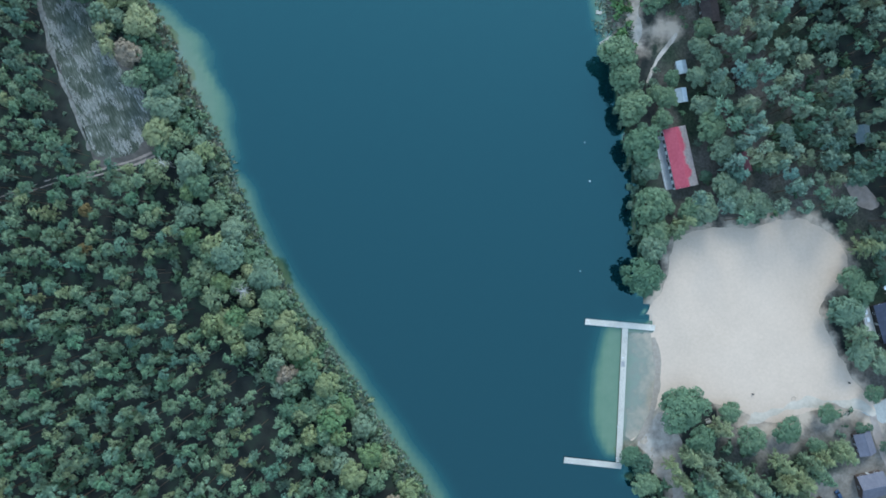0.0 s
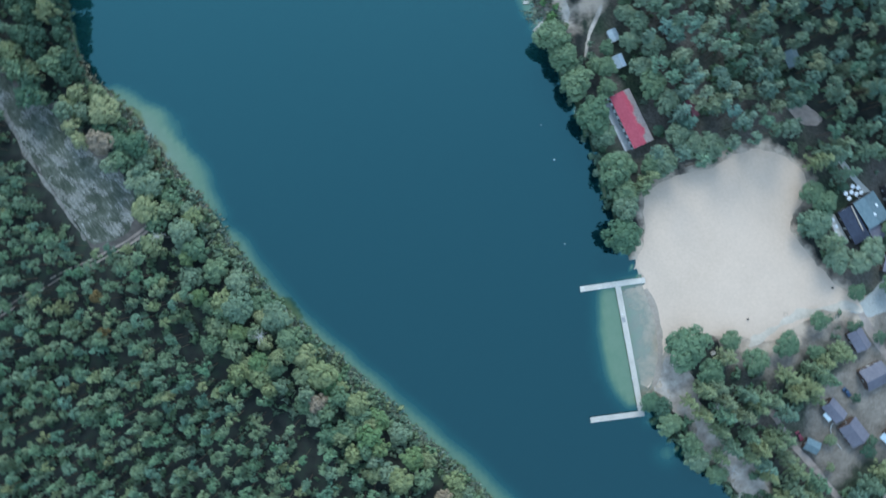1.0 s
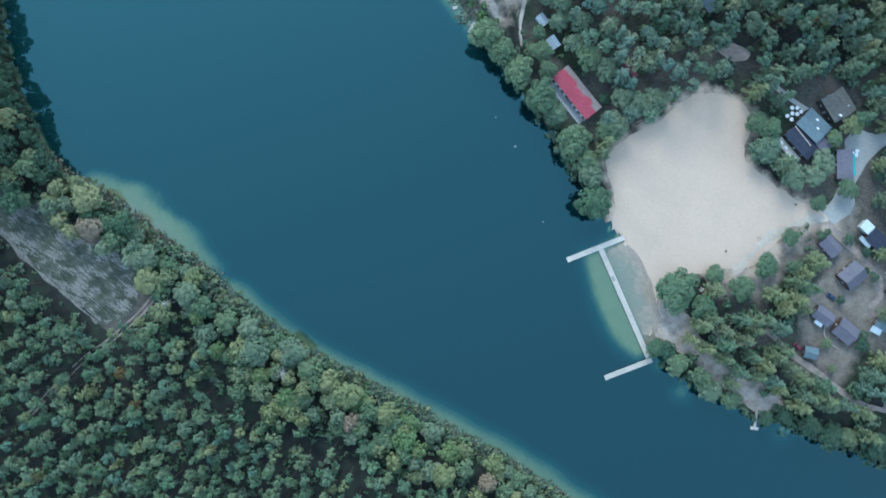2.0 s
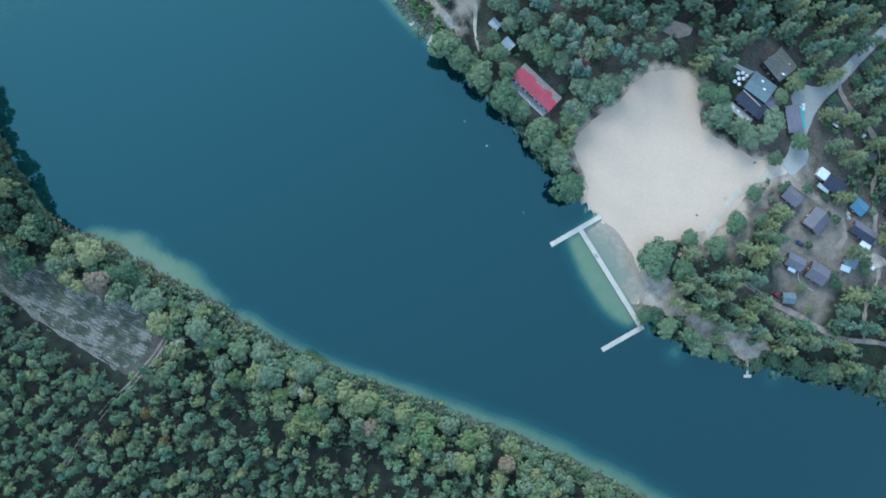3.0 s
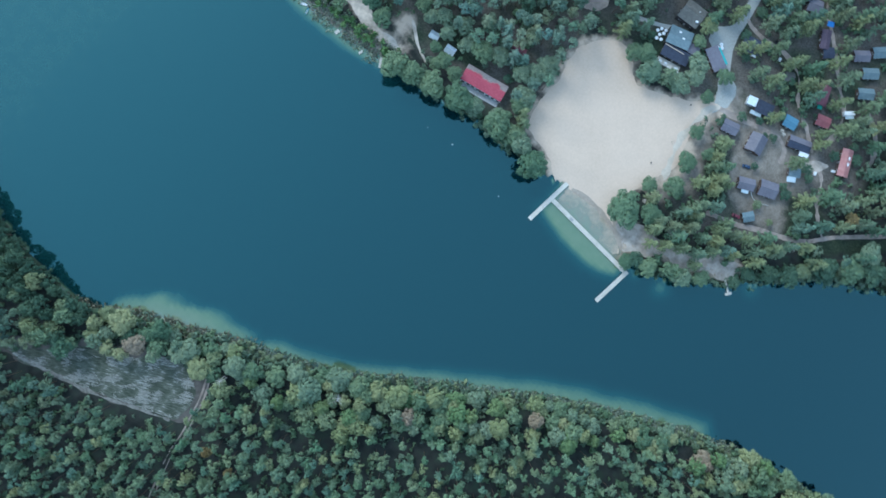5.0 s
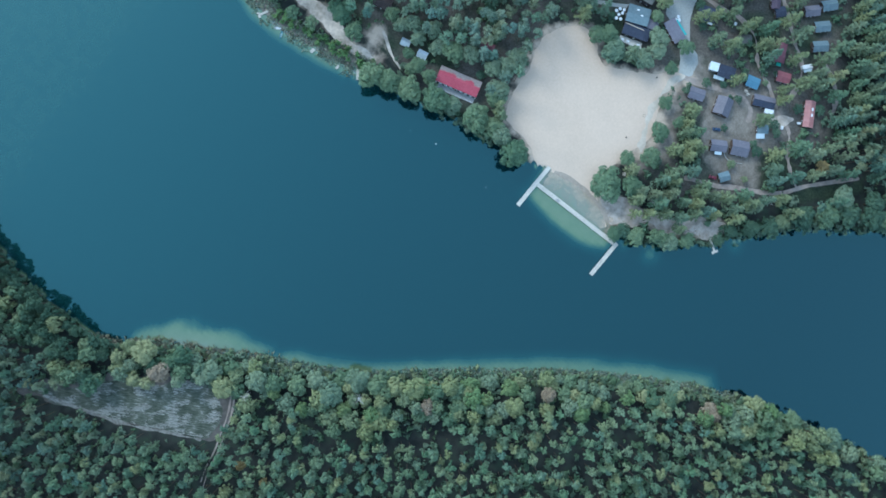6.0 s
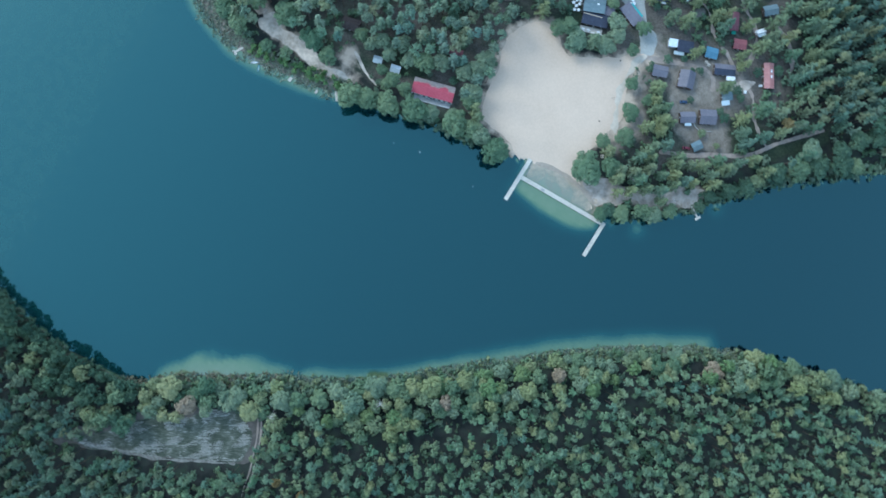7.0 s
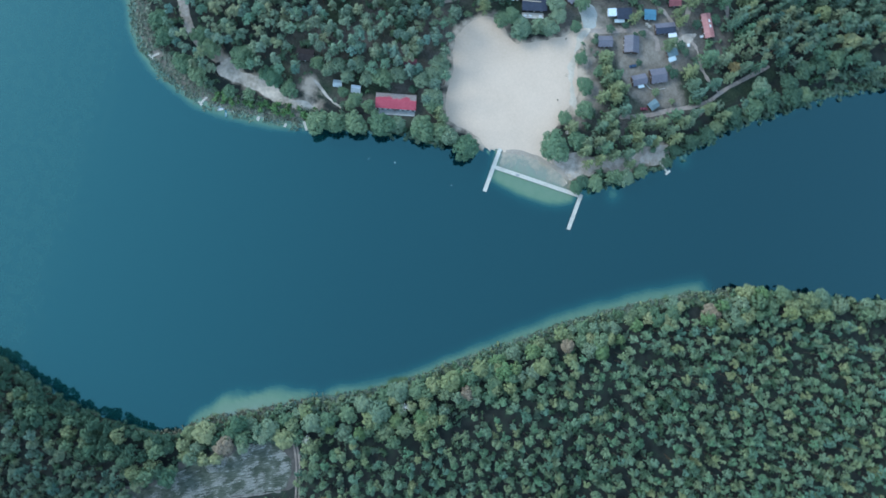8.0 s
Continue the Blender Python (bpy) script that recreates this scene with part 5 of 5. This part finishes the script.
def awning(x, y, z, long, wide, turn, material, label, posts=True, name="awning", category="awning"):
    ob = thing(name, x, y, height(x, y), turn, label, category)
    part("cover", box(bmesh.new(), -long / 2, -wide / 2, z, long / 2, wide / 2, z + 0.08, Matrix.Rotation(0.05, 4, "X"), 0.02), material, ob)
    if posts:
        for sx in (-1, 1):
            for sy in (-1, 1):
                part("post", tube(bmesh.new(), (sx * long * 0.46, sy * wide * 0.44, -0.1), (sx * long * 0.46, sy * wide * 0.44, z + 0.02), 0.05, 0.05), M_POST, ob)
    return ob


def hall_roof_material():
    m, n, l, b = shader("red_hall_roof", 0.5, 0.4)
    f, c = noise_node(n, l, 1.2, 4), noise_node(n, l, 0.2, 3)
    red = ramp(n, l, sums(n, l, "ADD", sums(n, l, "MULTIPLY", f, 0.5), sums(n, l, "MULTIPLY", c, 0.5)), [(0.35, (0.33, 0.045, 0.075)), (0.65, (0.44, 0.085, 0.12))])
    litter = ramp(n, l, f, [(0.3, (0.20, 0.165, 0.155)), (0.7, (0.31, 0.265, 0.25))])
    tc = n.new("ShaderNodeTexCoord")
    sep = n.new("ShaderNodeSeparateXYZ")
    l.new(tc.outputs["Object"], sep.inputs["Vector"])
    edge = sums(n, l, "ADD", sums(n, l, "MULTIPLY", sep.outputs["Y"], 0.42), sums(n, l, "MULTIPLY", sums(n, l, "SUBTRACT", c, 0.5), 3.0))
    l.new(mix(n, l, sums(n, l, "MULTIPLY", sums(n, l, "SUBTRACT", edge, 0.45), 2.5, True), red, litter), b.inputs["Base Color"])
    return m


ROOF["hall"] = hall_roof_material()
# the long hall with the red roof, its long wall turned to the lake
hx, hy, ht = 87.8, 36.0, -77
hall = thing("hall", hx, hy, height(hx, hy), ht, "long pale hall with a red roof half covered in litter", "hall")
HL, HW = 23.0, 8.6
bm = bmesh.new()
box(bm, -HL / 2, -HW / 2, -0.4, HL / 2, HW / 2, 3.3)
part("wall", bm, M_WHITE, hall)
for s in (-1, 1):
    part("roof", roof_slope(bmesh.new(), HL, HW / 2, 3.3, 4.3, s, 0.08), ROOF["hall"], hall)
for i in range(8):
    u = -HL / 2 + (i + 0.5) * HL / 8
    window(hall, u, -HW / 2 - 0.03, 1.75, 1.7, 2.6, 0)
    window(hall, u, HW / 2 + 0.03, 1.9, 1.2, 1.2, 180)
for s in (-1, 1):
    part("gable", box(bmesh.new(), s * (HL / 2 - 0.1) - 0.08, -HW / 3, 3.3, s * (HL / 2 - 0.1) + 0.08, HW / 3, 3.85), M_PALEWALL, hall)
part("door", box(bmesh.new(), -0.5, -HW / 2 - 0.08, 0.0, 0.5, -HW / 2 - 0.01, 2.1), M_WOODWALL, hall)
terrace = thing("terrace", 82.6, 34.2, height(82.6, 34.2), ht, "grey concrete terrace along the hall", "terrace")
part("slab", box(bmesh.new(), -10.5, -1.7, -0.3, 10.5, 1.5, 0.22, None, 0.03), surface("concrete", (0.26, 0.265, 0.27), (0.38, 0.385, 0.39), 1.2, 0.2), terrace)
for i in range(8):
    part("rail_post", tube(bmesh.new(), (-10.3 + i * 2.94, -1.55, 0.2), (-10.3 + i * 2.94, -1.55, 1.2), 0.05, 0.05), M_POST, terrace)
part("rail", box(bmesh.new(), -10.4, -1.6, 1.17, 10.4, -1.5, 1.25), M_WHITE, terrace)

cabin(88.2, 70.7, 4.4, 3.2, -78, "zinc", "small shed with a pale grey-blue roof under trees", eave=2.2, rise=0.5, name="shed", category="shed", walls=M_PALEWALL)
cabin(88.2, 59.9, 4.8, 3.6, -80, "zinc", "small shed with a pale grey roof worn white on one slope", eave=2.3, rise=0.6, name="shed", category="shed", walls=M_PALEWALL, roof_b="white")


def garden_table(x, y, turn):
    ob = thing("garden_table", x, y, height(x, y), turn, "small white garden table on the grass beside the sheds", "table", "garden tables by the sheds")
    part("tabletop", box(bmesh.new(), -0.45, -0.45, 0.70, 0.45, 0.45, 0.74, None, 0.02), M_WHITE, ob)
    for u in (-0.36, 0.36):
        for v in (-0.36, 0.36):
            part("leg", tube(bmesh.new(), (u, v, 0.0), (u * 0.92, v * 0.92, 0.70), 0.03, 0.03, 6), M_WHITE, ob)


garden_table(85.2, 59.3, 20)
garden_table(79.2, 58.5, 65)
cabin(111.5, 34.5, 7.0, 5.0, -75, "maroon", "maroon-roofed hut hidden among pines", eave=2.6, rise=1.0)
cabin(98.5, 92.5, 9.0, 6.0, -80, "umber", "dark umber-roofed hut among pines", eave=2.7, rise=1.2)
cabin(111.4, 68.3, 8.0, 6.0, -70, "umber", "dark-roofed hut hidden among pines", eave=2.7, rise=1.2)
cabin(156.6, 45.7, 6.5, 5.0, -80, "steel", "grey-roofed hut among pines", eave=2.7, rise=1.2, walls=M_DARKWALL)
# the beach restaurant: three joined wings with roofs of their own
cabin(187.0, -17.5, 11.0, 10.4, -84, "brown", "two-storey restaurant house with a grey-brown roof", eave=4.6, rise=2.2, name="house", category="house", walls=M_DARKWALL, chimney=True)
cabin(173.6, -21.0, 12.0, 9.2, -70, "steel", "restaurant wing with a blue-grey roof", eave=4.2, rise=0.5, name="house", category="house", walls=M_DARKWALL, over=0.2)
cabin(166.4, -25.4, 14.2, 6.2, -74, "navy", "dark flat-roofed terrace wing of the restaurant", eave=2.9, flat=True, name="house", category="house", walls=M_DARKWALL)
awning(163.3, -25.0, 2.4, 7.0, 0.4, -74, M_WHITE, "white awning along the restaurant terrace")
awning(168.0, -23.0, 3.5, 11.0, 0.45, -77, surface("tan_canvas", (0.45, 0.38, 0.30), (0.55, 0.48, 0.40)), "narrow tan awning on the restaurant", False)
cabin(174.6, -30.6, 5.0, 4.4, -74, "mauve", "small mauve-roofed annex of the restaurant", eave=2.8, flat=True, walls=M_DARKWALL)
cabin(179.3, -42.0, 12.0, 6.2, -115, "mauve", "store hut with a dark mauve roof under trees", eave=2.8, flat=True)
awning(183.2, -44.0, 2.6, 9.5, 1.2, -112, surface("turquoise_sheet", (0.05, 0.33, 0.33), (0.08, 0.42, 0.42), 1, 0.3), "turquoise awning along the store hut")
cabin(237.5, -50.9, 12.0, 9.2, -73, "navy", "large dark-roofed house in the village", eave=4.6, rise=2.0, name="house", category="house", walls=M_DARKWALL, chimney=True)
cabin(236.0, -61.6, 7.0, 6.5, -67, "mauve", "side wing with a mauve roof", eave=3.2, rise=1.2, name="house", category="house")
cabin(227.3, -77.8, 9.6, 4.4, -148, "plum", "long purple-roofed cabin beside a lane", eave=2.5, rise=0.9)
awning(235.2, -74.2, 2.6, 3.6, 2.8, -60, surface("blue_tarp", (0.03, 0.13, 0.40), (0.05, 0.20, 0.52), 1, 0.3, 0.4), "bright blue tarpaulin on posts")
cabin(197.6, -51.4, 9.6, 7.2, -71, "navy", "dark flat-roofed cabin by the road", eave=2.8, flat=True, walls=M_DARKWALL)
awning(194.6, -55.2, 2.3, 3.2, 1.4, -71, M_WHITE, "small white awning by a dark cabin")
cabin(176.6, -70.8, 4.4, 3.9, -70, "white", "white flat-roofed hut joined to a dark cabin", eave=2.6, flat=True, walls=M_PALEWALL)
cabin(178.0, -78.0, 8.4, 5.9, -72, "navy", "dark navy flat-roofed cabin", eave=2.7, flat=True)
awning(173.2, -76.4, 2.2, 6.0, 2.0, -72, ROOF["zinc"], "pale grey porch roof along a dark cabin")
cabin(158.6, -71.3, 8.0, 5.8, -72, "mauve", "brown cabin with a mauve sheet roof")
cabin(161.6, -87.1, 9.4, 8.4, -166, "mauve", "brown gabled cabin with a mauve sheet roof", eave=2.7, rise=2.0)
cabin(182.3, -93.0, 6.4, 5.6, -76, "blue", "small cabin with a blue roof", eave=2.5, rise=0.6)
cabin(177.2, -104.0, 11.4, 5.6, -67, "navy", "long cabin with a dark navy roof", eave=2.6, rise=0.8, roof_b="mauve")
awning(174.8, -109.4, 2.3, 5.2, 2.5, -66, M_WHITE, "cream canvas awning beside a navy cabin")
cabin(204.6, -96.3, 10.2, 5.2, -157, "maroon", "long cabin with a maroon roof", eave=2.6, rise=0.9)
awning(200.2, -98.6, 2.3, 4.6, 2.6, -157, surface("green_sheet", (0.03, 0.20, 0.15), (0.05, 0.27, 0.20), 1, 0.3), "green sheet porch at the end of a maroon cabin")
cabin(194.7, -105.3, 6.8, 5.2, -70, "red", "small cabin with a bright red roof", eave=2.5, rise=0.7)
trailer = cabin(186.5, -128.3, 14.0, 5.2, -153, "faded", "long cabin with a faded red roof and skylights", eave=2.8, rise=0.8)
for u in (-2.6, 0.6):
    part("skylight", box(bmesh.new(), u - 0.8, 0.75, 3.2, u + 0.8, 1.65, 3.55, Matrix.Rotation(0, 4, "X")), M_WHITE, trailer, "white roof light")
cabin(142.7, -97.2, 8.2, 5.6, -61, "mauve", "cabin with a mauve roof and white porch")
awning(139.6, -99.2, 2.2, 3.8, 2.0, -61, ROOF["sky"], "white porch roof of a mauve cabin")
cabin(148.5, -107.5, 9.0, 7.8, -65, "mauve", "large cabin with a mauve sheet roof", eave=2.7, rise=1.6)
cabin(164.4, -112.0, 5.6, 4.2, -54, "steel", "small cabin with a blue-grey roof", eave=2.4, rise=0.6)
awning(160.8, -113.0, 2.3, 4.8, 2.8, -54, ROOF["sky"], "pale grey porch roof of a small cabin")
cabin(130.9, -109.4, 5.4, 4.4, -38, "steel", "small shed with a pale blue-grey roof", eave=2.3, rise=0.6, name="shed", category="shed")
for x, y, a, c in ((234.3, -97.6, -48, "mauve"), (242.8, -103.8, -44, "steel"), (230.6, -107.1, -49, "steel"), (221.0, -112.4, -51, "steel")):
    cabin(x, y, 8.0, 5.2, a, c, "cabin with a grey sheet roof in a row", eave=2.5, rise=1.0)
cabin(223.2, -83.5, 5.4, 5.0, -45, "navy", "small dark-roofed shed beside a lane", eave=2.4, rise=0.7, name="shed", category="shed")
cabin(199.1, -76.0, 6.6, 4.4, -56, "brown", "small cabin with a grey-brown roof under pines", eave=2.4, rise=0.8)


def caravan(x, y, turn, label):
    ob = thing("caravan", x, y, height(x, y), turn, label, "caravan")
    part("body", box(bmesh.new(), -2.9, -1.15, 0.55, 2.9, 1.15, 2.6, None, 0.22), M_WHITE, ob)
    for s in (-1, 1):
        part("wheel", tube(bmesh.new(), (0.2, s * 1.12, 0.34), (0.2, s * 0.9, 0.34), 0.34, 0.34, 12), M_TYRE, ob)
        window(ob, -1.2, s * 1.17, 1.7, 1.1, 0.7, 0 if s < 0 else 180)
    part("drawbar", box(bmesh.new(), 2.9, -0.08, 0.42, 3.9, 0.08, 0.55), M_POST, ob)
    part("awning", box(bmesh.new(), -2.4, -2.9, 2.1, 2.2, -1.1, 2.16), ROOF["sky"], ob)


caravan(207.6, -113.0, -45, "white caravan with a pale awning under trees")


def car(x, y, turn, paint, label):
    ob = thing("car", x, y, height(x, y), turn, label, "car", "cars parked in the village")
    part("body", box(bmesh.new(), -2.1, -0.85, 0.3, 2.1, 0.85, 0.92, None, 0.14), paint, ob)
    bm = bmesh.new()
    box(bm, -1.35, -0.74, 0.9, 0.85, 0.74, 1.45, None, 0.0)
    for v in bm.verts:
        if v.co.z > 1.2:
            v.co.x = v.co.x * 0.72 - 0.1
            v.co.y *= 0.84
    part("cabin_glass", bm, M_GLASS, ob)
    part("roof", box(bmesh.new(), -1.05, -0.6, 1.44, 0.5, 0.6, 1.49, None, 0.02), paint, ob)
    for sx in (-1.3, 1.3):
        for sy in (-1, 1):
            part("wheel", tube(bmesh.new(), (sx, sy * 0.86, 0.32), (sx, sy * 0.66, 0.32), 0.32, 0.32, 12), M_TYRE, ob)
    for sy in (-1, 1):
        part("headlight", box(bmesh.new(), 2.02, sy * 0.62 - 0.16, 0.6, 2.12, sy * 0.62 + 0.16, 0.75), M_WHITE, ob)


def paint(name, c):
    return surface(name, c, tuple(v * 1.3 for v in c), 1.0, 0.4, 0.3, 0.5)


car(150.2, -91.7, -62, paint("blue_car_paint", (0.03, 0.06, 0.12)), "dark blue car parked on bare dirt")
car(127.5, -105.0, -70, paint("maroon_car_paint", (0.16, 0.03, 0.05)), "maroon car parked beside a small shed")
car(209.8, -61.0, -60, paint("black_car_paint", (0.02, 0.02, 0.025)), "black car parked on a dirt lane")
car(78.8, 138.4, -40, paint("dark_car_paint", (0.02, 0.02, 0.02)), "dark car parked on the sandy bank")


def parasol(x, y):
    ob = thing("parasol", x, y, height(x, y), 0, "white parasol on the restaurant terrace", "parasol", "parasols of the restaurant")
    bm = bmesh.new()
    bmesh.ops.create_cone(bm, cap_ends=False, segments=8, radius1=0.95, radius2=0.06, depth=0.4, matrix=Matrix.Translation((0, 0, 2.4)))
    part("canopy", bm, M_WHITE, ob)
    part("pole", tube(bmesh.new(), (0, 0, 0), (0, 0, 2.6), 0.035, 0.03), M_POST, ob)
    part("foot", tube(bmesh.new(), (0, 0, 0), (0, 0, 0.12), 0.35, 0.3, 10), M_POST, ob)


for x, y in ((171.6, -11.2), (170.4, -13.6), (168.6, -12.4), (167.2, -14.6), (169.6, -10.2), (172.4, -13.4), (166.2, -12.4), (184.8, -39.2), (186.0, -40.8), (187.2, -39.4)):
    parasol(x, y)


# the restaurant's plank terrace towards the beach, with its rail, tables and seats
deck_turn = -74
deck_at = (161.6, -26.0)
terrace = thing("terrace", *deck_at, height(*deck_at), deck_turn, "grey plank terrace with a white rail beside the restaurant", "terrace")
part("platform", box(bmesh.new(), -6.4, -2.2, -0.3, 6.4, 1.2, 0.32, None, 0.03), M_POST, terrace)
for i in range(14):
    part("board", box(bmesh.new(), -6.4, -2.2 + i * 0.243, 0.32, 6.4, -1.97 + i * 0.243, 0.37), M_DECK, terrace)
for u in (-6.3, -3.15, 0.0, 3.15, 6.3):
    part("rail_post", tube(bmesh.new(), (u, -2.1, 0.3), (u, -2.1, 1.35), 0.05, 0.05), M_WHITE, terrace)
part("rail", box(bmesh.new(), -6.35, -2.17, 1.33, 6.35, -2.03, 1.41), M_WHITE, terrace)


def terrace_table(u, v, turn):
    m = pose(*deck_at, height(*deck_at), 0, 0, deck_turn) @ Matrix.Translation((u, v, 0.37))
    at = m.translation
    ob = thing("terrace_table", at.x, at.y, at.z, deck_turn + turn, "white table with two benches on the restaurant terrace", "table", "tables of the terrace")
    part("tabletop", box(bmesh.new(), -0.9, -0.4, 0.7, 0.9, 0.4, 0.76, None, 0.02), M_WHITE, ob)
    for sx in (-0.75, 0.75):
        for sy in (-0.3, 0.3):
            part("leg", box(bmesh.new(), sx - 0.04, sy - 0.04, 0, sx + 0.04, sy + 0.04, 0.7), M_WHITE, ob)
    for sy in (-0.72, 0.72):
        part("bench", box(bmesh.new(), -0.85, sy - 0.16, 0.4, 0.85, sy + 0.16, 0.45, None, 0.01), M_WHITE, ob)


for u, v, a in ((-4.6, -1.0, 4), (-1.6, -1.0, -3), (4.4, -1.0, 5)):
    terrace_table(u, v, a)


def roof_vent(x, y, z, turn):
    ob = thing("roof_vent", x, y, z, turn, "small white ventilation box on a sheet roof", "vent", "roof vents of the restaurant")
    part("box", box(bmesh.new(), -0.55, -0.3, -0.3, 0.55, 0.3, 0.5, None, 0.03), M_WHITE, ob)
    part("hood", box(bmesh.new(), -0.65, -0.4, 0.5, 0.65, 0.4, 0.6, None, 0.02), M_WHITE, ob)


for x, y, z in ((175.6, -19.4, 5.9), (174.2, -22.8, 5.9), (184.4, -21.8, 7.6)):
    roof_vent(x, y, z + height(x, y) - 1.5, -70)


# ---- small things on the beach and in the yard ----
def litter_bin(x, y):
    ob = thing("litter_bin", x, y, height(x, y), 0, "dark litter bin standing on the beach", "bin", "bins on the beach")
    part("body", tube(bmesh.new(), (0, 0, 0), (0, 0, 0.85), 0.28, 0.33, 10), M_POST, ob)
    part("rim", tube(bmesh.new(), (0, 0, 0.85), (0, 0, 0.92), 0.36, 0.36, 10), M_GLASS, ob)


litter_bin(117.3, -53.9)
litter_bin(153.7, -48.9)
ring = thing("stone_ring", 133.0, -55.4, height(133.0, -55.4) + 0.03, 0, "ring of stones on the sand", "fireplace")
for i in range(11):
    a = i * 2 * math.pi / 11
    bm = bmesh.new()
    bmesh.ops.create_icosphere(bm, subdivisions=1, radius=0.2, matrix=Matrix.Translation((0.75 * math.cos(a), 0.75 * math.sin(a), 0.08)) @ Matrix.Diagonal((1, 0.8, 0.7, 1)))
    part("stone", bm, M_GREYSAND, ring)


def picnic_table(x, y, turn):
    ob = thing("picnic_table", x, y, height(x, y), turn, "weathered plank table with benches in the yard", "table", "picnic tables")
    for i in range(4):
        part("board", box(bmesh.new(), -1.0, -0.4 + i * 0.2, 0.72, 1.0, -0.21 + i * 0.2, 0.77), M_DECK, ob)
    for s in (-1, 1):
        part("bench", box(bmesh.new(), -1.0, s * 0.75 - 0.14, 0.42, 1.0, s * 0.75 + 0.14, 0.47), M_DECK, ob)
        part("trestle", box(bmesh.new(), s * 0.75 - 0.05, -0.8, 0.0, s * 0.75 + 0.05, 0.8, 0.72), M_POST, ob)


picnic_table(177.2, -93.2, -80)
picnic_table(176.4, -95.0, -80)
picnic_table(100.5, -64.5, 20)


def fence(points, tall, label):
    ob = thing("fence", 0, 0, 0, 0, label, "fence")
    line = smooth_line(points, 1.6)
    for (x0, y0), (x1, y1) in zip(line[:-1], line[1:]):
        z = height(x0, y0)
        a = math.atan2(y1 - y0, x1 - x0)
        m = Matrix.Translation(((x0 + x1) / 2, (y0 + y1) / 2, z)) @ Matrix.Rotation(a, 4, "Z")
        k = math.hypot(x1 - x0, y1 - y0) / 2
        part("panel", box(bmesh.new(), -k, -0.12, -0.1, k, 0.12, tall, m), M_PALEWALL, ob)


fence([(142.4, -102.4), (140.6, -105.2), (140.9, -109.0), (143.4, -114.2)], 0.5, "low pale curved wall round a cabin terrace")
for x, y, a in ((180.2, -127.4, -60), (172.6, -121.0, 20), (203.8, -67.4, 10), (196.4, -56.4, 15)):
    ob = thing("storage_box", x, y, height(x, y), a, "white storage box beside a cabin", "box", "white boxes in the village")
    part("body", box(bmesh.new(), -0.9, -0.6, 0, 0.9, 0.6, 0.8, None, 0.04), M_WHITE, ob)
    part("lid", box(bmesh.new(), -0.95, -0.65, 0.8, 0.95, 0.65, 0.9, None, 0.03), M_WHITE, ob)
